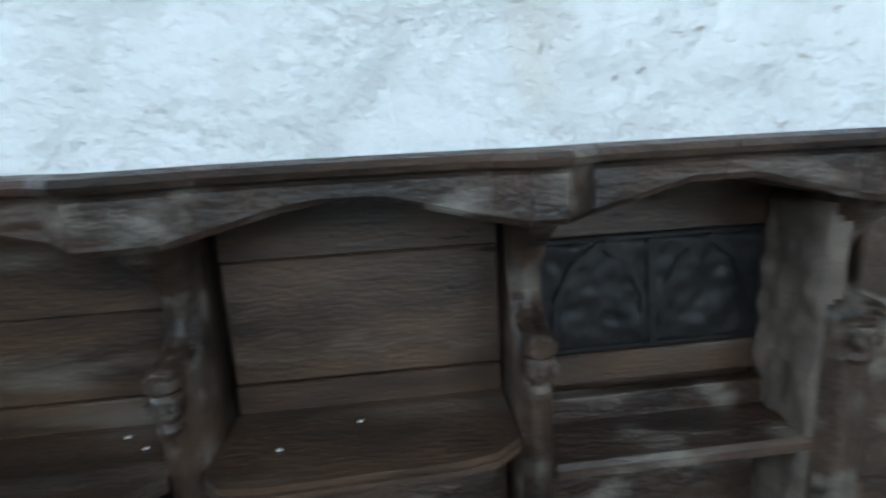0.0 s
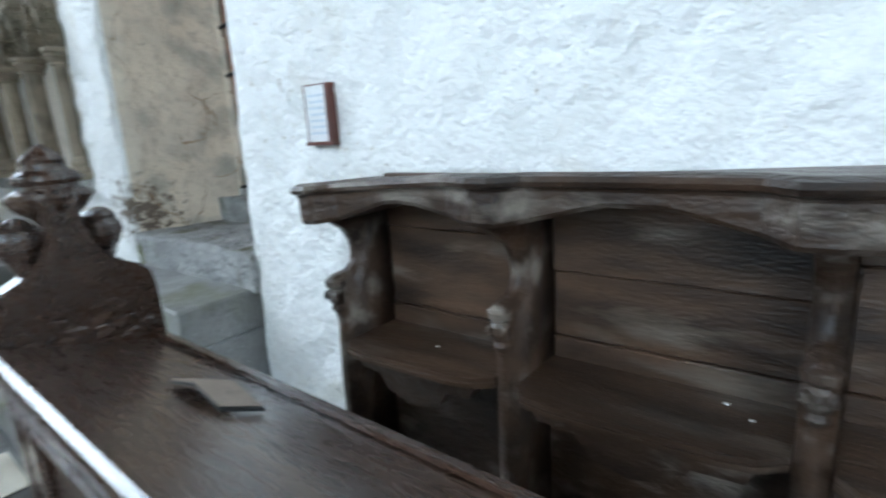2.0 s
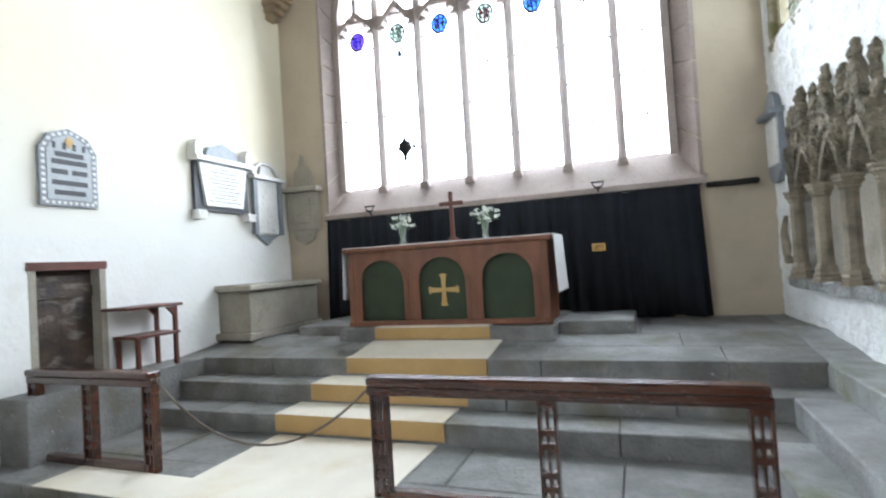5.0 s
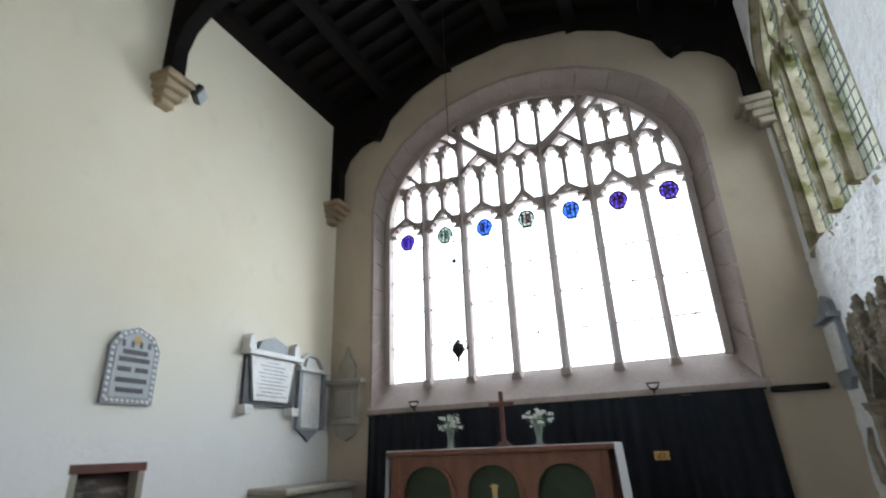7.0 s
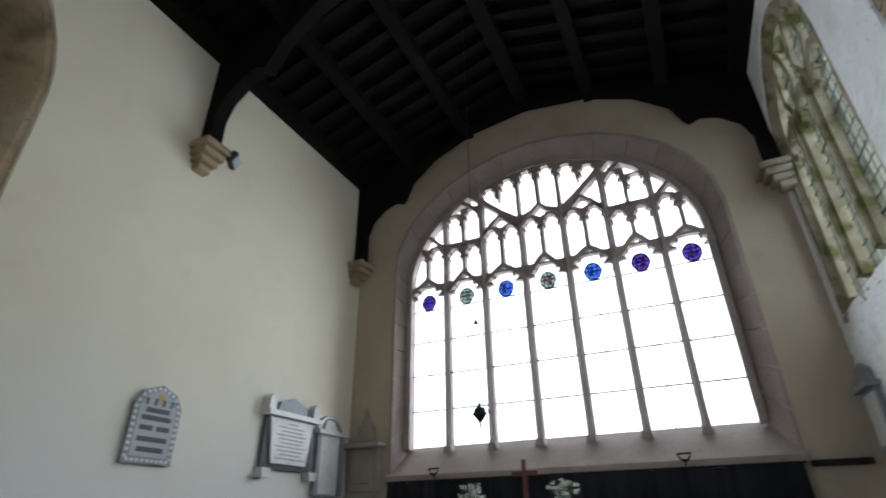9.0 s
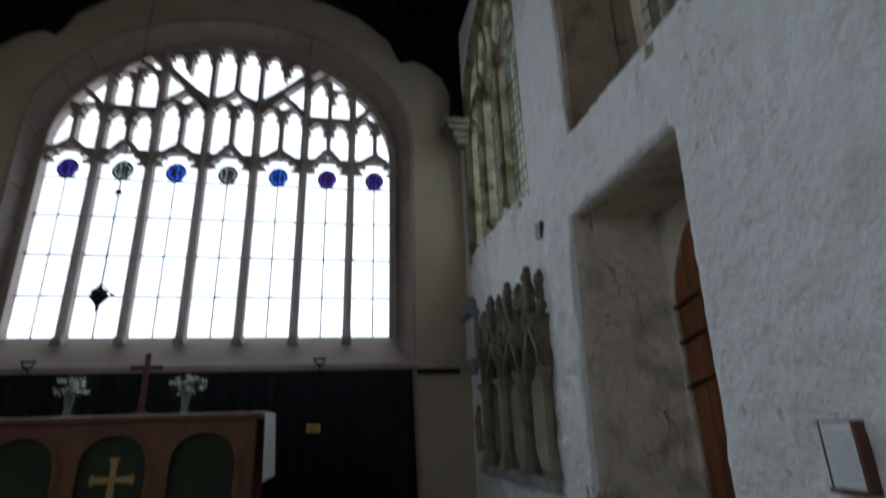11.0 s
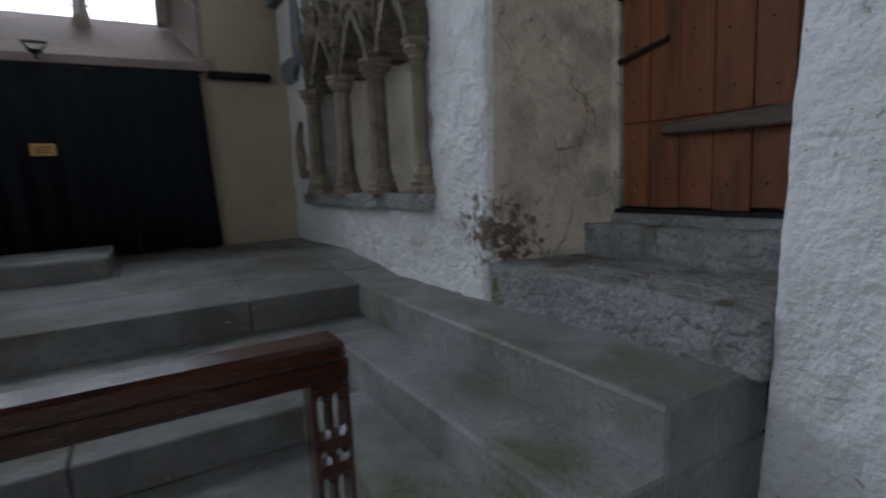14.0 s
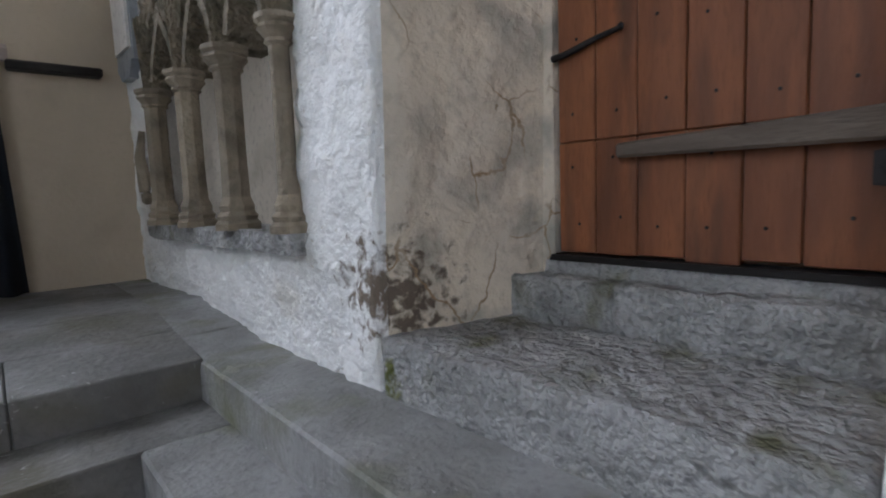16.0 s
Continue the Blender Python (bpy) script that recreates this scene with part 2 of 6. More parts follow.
GOLD_CLOTH = material("gold_thread", (0.55, 0.38, 0.14), (0.45, 0.28, 0.09), 0.6, 8, 150, 0.3, 0.002)
CURTAIN = material("black_curtain", (0.006, 0.009, 0.016), (0.004, 0.006, 0.010), 0.95, 5, 120, 0.2, 0.002)
CARPET = material("cream_carpet", (0.71, 0.655, 0.555), (0.65, 0.595, 0.495), 0.97, 3, 160, 0.4, 0.004, stain=(0.60, 0.50, 0.35), stain_at=0.55, soft=0.3, speck=0.85)
CARPET_EDGE = material("gold_carpet", (0.46, 0.305, 0.13), (0.40, 0.255, 0.10), 0.97, 3, 160, 0.4, 0.004)
LINEN = material("white_linen", (0.80, 0.80, 0.80), (0.74, 0.74, 0.75), 0.9, 6, 120, 0.2, 0.002)
MARBLE = material("white_marble", (0.74, 0.73, 0.70), (0.66, 0.65, 0.62), 0.35, 3, 20, 0.05, 0.002)
GREY_MARBLE = material("grey_marble", (0.25, 0.27, 0.29), (0.19, 0.21, 0.23), 0.4, 4, 20, 0.1, 0.003)
SLATE = material("dark_slate", (0.035, 0.035, 0.04), (0.05, 0.05, 0.055), 0.5, 4, 30, 0.1, 0.003)
GREY_STONE = material("grey_carved_stone", (0.36, 0.33, 0.27), (0.30, 0.27, 0.22), 0.85, 4, 40, 0.3, 0.006, stain=(0.22, 0.20, 0.16))
IRON = material("black_iron", (0.02, 0.02, 0.022), (0.035, 0.03, 0.028), 0.6, 8, 60, 0.3, 0.003, metal=0.6)
GREY_WOOD = material("grey_weathered_wood", (0.135, 0.105, 0.082), (0.085, 0.065, 0.050), 0.8, 4, 40, 0.5, 0.005, stretch=(4, 0.7, 4))
WORN_CARD = material("worn_card", (0.30, 0.245, 0.20), (0.20, 0.16, 0.13), 0.8, 9, 60, 0.4, 0.003, stain=(0.10, 0.08, 0.065), stain_at=0.56)
BRASS = material("brass", (0.65, 0.45, 0.18), (0.55, 0.36, 0.13), 0.3, 5, 40, 0.1, 0.001, metal=1.0)
LEAD = material("lead_came", (0.05, 0.05, 0.055), (0.08, 0.08, 0.085), 0.6, 6, 40, 0.1, 0.001, metal=0.3)
PAPER = material("paper", (0.76, 0.77, 0.78), (0.70, 0.71, 0.72), 0.7, 6, 80, 0.05, 0.001)
INK = material("grey_print", (0.60, 0.65, 0.71), (0.55, 0.60, 0.66), 0.8, 6, 80, 0.05, 0.001)
FRAME_WOOD = material("red_brown_frame", (0.12, 0.035, 0.022), (0.08, 0.025, 0.016), 0.4, 6, 60, 0.1, 0.001)
FLOWER = material("white_petals", (0.75, 0.76, 0.70), (0.66, 0.68, 0.58), 0.8, 12, 60, 0.1, 0.001)
LEAF = material("leaf_green", (0.10, 0.16, 0.07), (0.06, 0.11, 0.05), 0.7, 12, 60, 0.1, 0.001)
BLACK_PLASTIC = material("black_plastic", (0.015, 0.015, 0.016), (0.02, 0.02, 0.02), 0.4, 8, 60, 0.05, 0.001)
LENS = material("lamp_lens", (0.45, 0.47, 0.48), (0.40, 0.42, 0.44), 0.2, 8, 60, 0.05, 0.001)
GLASS = see_through("clear_glass", (0.93, 0.95, 0.96))
VASE_GLASS = see_through("vase_glass", (0.75, 0.86, 0.82), 0.08, 0.25)
BLUE_GLASS = see_through("blue_glass", (0.03, 0.10, 0.55))
PURPLE_GLASS = see_through("purple_glass", (0.05, 0.02, 0.22))
RED_GLASS = see_through("red_glass", (0.28, 0.03, 0.06))
GREY_GLASS = see_through("grey_green_glass", (0.16, 0.20, 0.17))
GREEN_GLASS = see_through("pale_quarry_glass", (0.42, 0.52, 0.55))
NORTH_GLASS = see_through("blue_quarry_glass", (0.15, 0.20, 0.23))

# ---- mesh tools ----


def part(name, bm, mat, parent=None, label=""):
    """One mesh object out of a bmesh, under a thing or a part."""
    me = bpy.data.meshes.new(name)
    bmesh.ops.recalc_face_normals(bm, faces=bm.faces[:])
    bm.to_mesh(me)
    bm.free()
    me.materials.append(mat)
    ob = new(name, me)
    if parent is not None:
        ob.parent = parent
    if label:
        ob["label"] = label
    return ob


def thing(name, label, category, group="", at=None):
    ob = new(name)
    ob.empty_display_size = 0.1
    if at is not None:
        ob.matrix_basis = at
    return tagged(ob, label, category, group)


def structure(name, bm, mat, label, category):
    return tagged(part(name, bm, mat), label, category, kind="structure")


def smooth(ob):
    for p in ob.data.polygons:
        p.use_smooth = True
    return ob


def hexa(bm, p):
    """A block from eight corners: the four of one end in order, then the four of the other."""
    v = [bm.verts.new(c) for c in p]
    for f in ((0, 1, 2, 3), (7, 6, 5, 4), (0, 4, 5, 1), (1, 5, 6, 2), (2, 6, 7, 3), (3, 7, 4, 0)):
        bm.faces.new([v[i] for i in f])
    return v


def box(bm, x0, x1, y0, y1, z0, z1, bevel=0.0):
    v = hexa(bm, [(x0, y0, z0), (x1, y0, z0), (x1, y1, z0), (x0, y1, z0), (x0, y0, z1), (x1, y0, z1), (x1, y1, z1), (x0, y1, z1)])
    if bevel:
        edges = {e for q in v for e in q.link_edges}
        bmesh.ops.bevel(bm, geom=list(edges), offset=bevel, segments=1, affect="EDGES")
    return bm


def boxed(x0, x1, y0, y1, z0, z1, bevel=0.0):
    return box(bmesh.new(), x0, x1, y0, y1, z0, z1, bevel)


def prism(bm, outline, place, d0, d1):
    """A flat outline given thickness: place(u, v, d) lays a point into the world."""
    a = [bm.verts.new(place(u, v, d0)) for u, v in outline]
    b = [bm.verts.new(place(u, v, d1)) for u, v in outline]
    k = len(a)
    bm.faces.new(a)
    bm.faces.new(b[::-1])
    for i in range(k):
        bm.faces.new((a[i], b[i], b[(i + 1) % k], a[(i + 1) % k]))
    return bm


def bar(bm, line, width, place, d0, d1):
    """A bar of even width along a line in a plane, mitred at its bends."""
    k = len(line)
    left, right = [], []
    for i, (u, v) in enumerate(line):
        a, b = line[max(0, i - 1)], line[min(k - 1, i + 1)]
        du, dv = b[0] - a[0], b[1] - a[1]
        s = math.hypot(du, dv) or 1
        nu, nv = -dv / s * width / 2, du / s * width / 2
        left.append((u + nu, v + nv))
        right.append((u - nu, v - nv))
    for i in range(k - 1):
        q = [left[i], left[i + 1], right[i + 1], right[i]]
        hexa(bm, [place(*c, d0) for c in q] + [place(*c, d1) for c in q])
    return bm


def lathe(bm, profile, center, steps=14, squash=1.0):
    rings = []
    for r, z in profile:
        rings.append([bm.verts.new((center[0] + r * math.cos(6.28319 * i / steps), center[1] + squash * r * math.sin(6.28319 * i / steps), center[2] + z)) for i in range(steps)])
    for a, b in zip(rings, rings[1:]):
        for i in range(steps):
            bm.faces.new((a[i], a[(i + 1) % steps], b[(i + 1) % steps], b[i]))
    bm.faces.new(rings[0][::-1])
    bm.faces.new(rings[-1])
    return bm


def tube(bm, points, radius, steps=8):
    """A round rod through points; radius is one number or one for each point."""
    pts = [Vector(p) for p in points]
    rr = radius if isinstance(radius, (list, tuple)) else [radius] * len(pts)
    rings = []
    for i, p in enumerate(pts):
        d = (pts[min(i + 1, len(pts) - 1)] - pts[max(i - 1, 0)]).normalized()
        side = d.cross(Vector((0.3, 0.2, 1.0) if abs(d.z) < 0.9 else (1, 0.1, 0))).normalized()
        up = d.cross(side)
        rings.append([bm.verts.new(p + rr[i] * (math.cos(6.28319 * k / steps) * side + math.sin(6.28319 * k / steps) * up)) for k in range(steps)])
    for a, b in zip(rings, rings[1:]):
        for k in range(steps):
            bm.faces.new((a[k], a[(k + 1) % steps], b[(k + 1) % steps], b[k]))
    bm.faces.new(rings[0][::-1])
    bm.faces.new(rings[-1])
    return bm


def ball(bm, center, radius, seed=0, rough=0.2, scale=(1, 1, 1), detail=2):
    got = bmesh.ops.create_icosphere(bm, subdivisions=detail, radius=1)
    for v in got["verts"]:
        k = 1 + rough * noise.noise(v.co * 2.1 + Vector((seed * 3.7, seed, 0)))
        v.co = Vector(center) + Vector((v.co.x * scale[0], v.co.y * scale[1], v.co.z * scale[2])) * radius * k
    return bm


def arch(u0, u1, spring, apex, n=24, power=2.0):
    """Points of a rounded arch from its left springing over the crown to the right one."""
    c, a, h = (u0 + u1) / 2, (u1 - u0) / 2, apex - spring
    out = []
    for i in range(n + 1):
        t = math.pi * (1 - i / n)
        cs, sn = math.cos(t), math.sin(t)
        out.append((c + a * math.copysign(abs(cs) ** (2 / power), cs), spring + h * abs(sn) ** (2 / power)))
    return out


def pointed(u0, u1, spring, apex, n=8):
    c, w = (u0 + u1) / 2, (u1 - u0) / 2
    left = [(c - w * (1 - s / n) ** 1.0 * (1 - 0.0), spring + (apex - spring) * math.sin(math.pi / 2 * s / n) ** 0.8) for s in range(n + 1)]
    return left + [(2 * c - u, v) for u, v in left[-2::-1]]


def arch_wall(bm, place, u0, u1, z0, z1, front, back, d0, d1):
    """A wall from u0 to u1 and z0 to z1 with an opening through it. front and back list the opening's edge on both faces, from the
    left foot up over the head to the right foot."""
    k = len(front)
    mid = k // 2

    def outer(i):
        u, z = front[i]
        return (u0, z) if i == 0 else (u1, z) if i == k - 1 else (u, z1)
    blocks = []
    for i in range(k - 1):
        a, b = front[i], front[i + 1]
        oa = (a[0], z1) if 0 < i < k - 1 else ((u0, a[1]) if i == 0 else (u1, a[1]))
        ob_ = (b[0], z1) if 0 < i + 1 < k - 1 else ((u0, b[1]) if i + 1 == 0 else (u1, b[1]))
        if i == 0:
            oa, ob_ = (u0, a[1]), (u0, b[1])
        elif i == k - 2:
            oa, ob_ = (u1, a[1]), (u1, b[1])
        q0 = [a, b, ob_, oa]
        q1 = [back[i], back[i + 1], ob_, oa]
        hexa(bm, [place(*c, d0) for c in q0] + [place(*c, d1) for c in q1])
    l, r = front[1], front[k - 2]
    for q in ([(u0, l[1]), l, (l[0], z1), (u0, z1)], [r, (u1, r[1]), (u1, z1), (r[0], z1)]):
        hexa(bm, [place(*c, d0) for c in q] + [place(*c, d1) for c in q])
    fa, fb = front[0], front[-1]
    q0 = [(u0, z0), (u1, z0), (u1, fb[1]), (u0, fa[1])]
    if fa[1] > z0:
        hexa(bm, [place(*c, d0) for c in [(u0, z0), (u1, z0), (u1, fb[1]), fb, fa, (u0, fa[1])][:2] + [(u1, fb[1]), (u0, fa[1])]]
             + [place(*c, d1) for c in [(u0, z0), (u1, z0), (u1, back[-1][1]), (u0, back[0][1])]])
    return bm

# ---- structure ----
EAST, NORTH, TOP, RIDGE, MID = 6.86, -4.77, 7.3, 8.25, -1.6


def on_east(u, v, d):
    return (u, EAST + d, v)


def on_south(u, v, d):
    return (1.80 - 0.0365 * u + d, u, v)


def on_north(u, v, d):
    return (NORTH - d, u, v)


def lumps(ob, step, height, scale):
    """Cut a wall's large faces finer and give them the uneven surface of old limewash."""
    bm = bmesh.new()
    bm.from_mesh(ob.data)
    bmesh.ops.remove_doubles(bm, verts=bm.verts[:], dist=0.0005)
    for _ in range(6):
        long_edges = [e for e in bm.edges if e.calc_length() > step]
        if not long_edges:
            break
        bmesh.ops.subdivide_edges(bm, edges=long_edges, cuts=1, use_grid_fill=True)
    bm.normal_update()
    for v in bm.verts:
        k = noise.fractal(v.co * scale, 0.9, 2.1, 4)
        v.co += v.normal * height * k
    bmesh.ops.triangulate(bm, faces=bm.faces[:])
    bm.to_mesh(ob.data)
    bm.free()
    return smooth(ob)


# east wall with the great window's splayed opening
front = [(-4.04, 2.36)] + arch(-4.04, 0.83, 5.45, 7.23, 28, 1.95) + [(0.83, 2.36)]
back = [(-3.93, 2.70)] + arch(-3.93, 0.63, 5.2, 7.0, 28, 1.95) + [(0.63, 2.70)]
wall_east = structure("wall_east", arch_wall(bmesh.new(), on_east, -5.4, 2.6, -0.2, 9.0, front, back, 0.0, 0.45), SHADE_TONED_PLASTER,
                      "tan plastered east wall around the great window, toned darker for its shade", "wall")

# stone lining of the opening: voussoirs and jamb stones, each a block of its own
lining = tagged(new("window_surround"), "dressed stone surround of the east window", "window surround", kind="structure")


def lining_stone(a, b, a2, b2, proud):
    bm = bmesh.new()
    c = Vector((MID, 4.6))

    def out(p, s):
        q = Vector(p) + (Vector(p) - c).normalized() * s
        return (q.x, q.y)
    hexa(bm, [on_east(*out(a, 0.05), -proud), on_east(*out(b, 0.05), -proud), on_east(*b, -proud), on_east(*a, -proud),
              on_east(*out(a2, 0.10), 0.29), on_east(*out(b2, 0.10), 0.29), on_east(*out(b2, -0.02), 0.29), on_east(*out(a2, -0.02), 0.29)])
    return part("stone", bm, WINDOW_STONE, lining)


def between(p, q, s):
    return (p[0] + (q[0] - p[0]) * s, p[1] + (q[1] - p[1]) * s)


for i in range(1, len(front) - 2, 2):
    j = min(i + 2, len(front) - 2)
    lining_stone(between(front[i], front[j], 0.01), between(front[i], front[j], 0.99), between(back[i], back[j], 0.01), between(back[i], back[j], 0.99), 0.012)
for side in (0, -1):
    f0, f1, b0, b1 = front[side], front[1 if side == 0 else -2], back[side], back[1 if side == 0 else -2]
    for k in range(7):
        s, e = k / 7 + 0.003, (k + 1) / 7 - 0.003
        lining_stone(between(f0, f1, s), between(f0, f1, e), between(b0, b1, s), between(b0, b1, e), 0.012)
# sloping sill and string course
bm = bmesh.new()
prism(bm, [(-0.05, 2.27), (-0.05, 2.34), (0.02, 2.40), (0.40, 2.74), (0.40, 2.27)], lambda u, v, d: (d, EAST + u, v), -4.10, 0.90)
structure("window_sill", bm, WINDOW_STONE, "sloping stone sill of the great east window", "window sill")
bm = boxed(0.88, 1.40, EAST - 0.09, EAST + 0.02, 2.215, 2.275, 0.012)
structure("wall_batten", bm, BLACK_OAK, "dark wooden batten stub on the east wall", "batten")

# south wall: lower wall with the door recess, upper wall with two windows
bm = bmesh.new()
W0, W1 = -6.0, 7.4


def s_block(q, d0, d1):
    hexa(bm, [on_south(*c, d0) for c in q] + [on_south(*c, d1) for c in q])


s_block([(W0, -0.2), (2.55, -0.2), (2.36, 3.05), (W0, 3.05)], 0.06, 0.75)
for q, d0 in (([(4.06, -0.2), (W1, -0.2), (W1, 1.19), (4.0, 1.19)], 0.06), ([(4.0, 1.19), (4.39, 1.19), (4.39, 2.46), (3.95, 2.46)], 0.06), ([(6.25, 1.19), (W1, 1.19), (W1, 2.46), (6.25, 2.46)], 0.06),
              ([(3.95, 2.46), (W1, 2.46), (W1, 3.05), (3.92, 3.05)], 0.06), ([(4.39, 1.19), (6.25, 1.19), (6.25, 2.46), (4.39, 2.46)], 0.26)):
    s_block(q, d0, 0.75)  # the wall behind the sedilia stands back as a niche
s_block([(W0, 3.05), (W1, 3.05), (W1, 3.64), (W0, 3.64)], 0.06, 0.75)
wall_south = structure("wall_south", bm, LIMEWASH, "limewashed rubble core of the south wall", "wall")


def lean(y, z):
    """The door recess leans west with height."""
    w = max(0.0, 1 - max(0.0, 2.4 - y, y - 4.2) / 1.0)
    return y - 0.045 * (min(z, 3.2) - 0.85) * w


def wall_skin(name, y0, y1, z0, z1, step, place, mat, label, height, scale, hole=None, leaning=False, niche=None):
    """The uneven limewashed face of a wall as one sheet with returned edges."""
    ny, nz = round((y1 - y0) / step), round((z1 - z0) / step)
    bm = bmesh.new()
    grid = {}

    def vert(i, j):
        if (i, j) not in grid:
            y, z = y0 + (y1 - y0) * i / ny, z0 + (z1 - z0) * j / nz
            if hole:
                y = hole[0] if abs(y - hole[0]) < step / 2 else hole[1] if abs(y - hole[1]) < step / 2 else y
                z = hole[2] if abs(z - hole[2]) < step / 2 else z
            away = min(abs(y - hole[0]), abs(y - hole[1])) if hole and z < hole[2] + 0.1 else 1.0
            p = Vector((y, z, 0))
            d = height * (noise.fractal(p * scale, 0.9, 2.1, 4) + 0.6 * noise.fractal(p * scale * 4.2 + Vector((5, 1, 2)), 0.8, 2.1, 3))
            # long soft courses of the stones beneath the limewash
            d += height * 0.9 * max(0.0, noise.noise(Vector((y * 1.3, z * 5.5, 3)))) ** 2
            if leaning and y < 1.74 and z < 1.22:
                d = min(d, 0.0) - 0.07  # cut back behind the stalls
            d *= 0.35 + 0.65 * min(1.0, away / 0.12)  # the arrises of the recess run straighter
            grid[i, j] = bm.verts.new(place(lean(y, z) if leaning else y, z, -d))
        return grid[i, j]
    for i in range(ny):
        for j in range(nz):
            yc, zc = y0 + (y1 - y0) * (i + 0.5) / ny, z0 + (z1 - z0) * (j + 0.5) / nz
            if hole and hole[0] < yc < hole[1] and zc < hole[2]:
                continue
            if niche and niche[0] < yc < niche[1] and niche[2] < zc < niche[3]:
                continue
            bm.faces.new((vert(i, j), vert(i + 1, j), vert(i + 1, j + 1), vert(i, j + 1)))
    edge = [e for e in bm.edges if e.is_boundary]
    got = bmesh.ops.extrude_edge_only(bm, edges=edge)
    moved = [g for g in got["geom"] if isinstance(g, bmesh.types.BMVert)]
    inward = Vector(place(0, 0, 1)) - Vector(place(0, 0, 0))
    for v in moved:
        v.co += inward * 0.09
    return smooth(structure(name, bm, mat, label, "wall"))


skin = wall_skin("wall_south_face", -5.9, 7.0, -0.02, 3.64, 0.038, on_south, LIMEWASH, "lumpy limewashed south wall with flaking stains", 0.030, 3.2, (2.615, 3.90, 3.05), True, (4.41, 6.24, 1.20, 2.42))

fe = [(4.50, 3.645)] + arch(4.50, 6.74, 5.75, 6.95, 14, 1.8) + [(6.74, 3.645)]
be = [(4.66, 3.80)] + arch(4.66, 6.62, 5.70, 6.78, 14, 1.8) + [(6.62, 3.80)]
bm = arch_wall(bmesh.new(), on_south, 4.2, W1, 3.64, 9.0, fe, be, 0, 0.26)
wall_su = structure("wall_south_upper", bm, LIMEWASH, "white upper south wall with splayed window openings", "wall")
fw = [(1.35, 3.645)] + arch(1.35, 3.67, 5.8, 6.95, 14, 1.8) + [(3.67, 3.645)]
bw = [(1.80, 3.98)] + arch(1.80, 3.22, 5.6, 6.6, 14, 1.8) + [(3.22, 3.98)]
bm = arch_wall(bmesh.new(), on_south, 0.6, 4.2, 3.64, 9.0, fw, bw, 0, 0.75)
structure("wall_south_middle", bm, LIMEWASH, "white upper south wall with a splayed window", "wall")
bm = bmesh.new()
hexa(bm, [on_south(*c, 0) for c in ((W0, 3.64), (0.6, 3.64), (0.6, 9.0), (W0, 9.0))] + [on_south(*c, 0.75) for c in ((W0, 3.64), (0.6, 3.64), (0.6, 9.0), (W0, 9.0))])
structure("wall_south_west", bm, LIMEWASH, "white upper south wall beside the stalls", "wall")

# north wall with its window
fn = [(-0.75, 2.05)] + arch(-0.75, 1.80, 5.3, 7.0, 16, 1.75) + [(1.80, 2.05)]
bn = [(-0.35, 2.4)] + arch(-0.35, 1.42, 5.1, 6.6, 16, 1.75) + [(1.42, 2.4)]
bm = arch_wall(bmesh.new(), on_north, -1.6, 2.6, 2.0, 9.0, fn, bn, 0, 0.6)
# the gap from -5.2 to -2.8 is added, out of view, for the north-west fill
for u0, u1, z0, z1 in ((2.6, 7.4, 2.0, 9.0), (-6.0, -5.2, 2.0, 9.0), (-2.8, -1.6, 2.0, 9.0), (-5.2, -2.8, 6.6, 9.0), (-5.2, -2.8, 2.0, 2.4)):
    q = [(u0, z0), (u1, z0), (u1, z1), (u0, z1)]
    hexa(bm, [on_north(*c, 0) for c in q] + [on_north(*c, 0.6) for c in q])
structure("wall_north", bm, CREAM_LIT_LOW, "smooth cream plastered north wall with window light painted in towards its foot", "wall")
bm = bmesh.new()
for u0, u1, z0, z1 in ((-6.0, 3.27, -0.2, 2.0), (3.93, 7.4, -0.2, 2.0), (3.27, 3.93, 1.74, 2.0)):
    q = [(u0, z0), (u1, z0), (u1, z1), (u0, z1)]
    hexa(bm, [on_north(*c, -0.006) for c in q] + [on_north(*c, 0.6) for c in q])
structure("wall_north_lower", bm, NORTH_LIME, "limewashed lower north wall with a low doorway", "wall")
# added wall, never in view; it keeps the sky out in the west
structure("wall_west", boxed(-5.4, 2.6, -6.3, -6.0, -0.2, 9.0), SHADE_TONED_PLASTER, "added plain wall, out of view, shutting off light from the west", "wall")

# roof: boards, rafters and purlins in one ceiling
bm = bmesh.new()


def roof_z(x):
    return TOP + (RIDGE - TOP) * (1 - abs(x - MID) / 3.2)


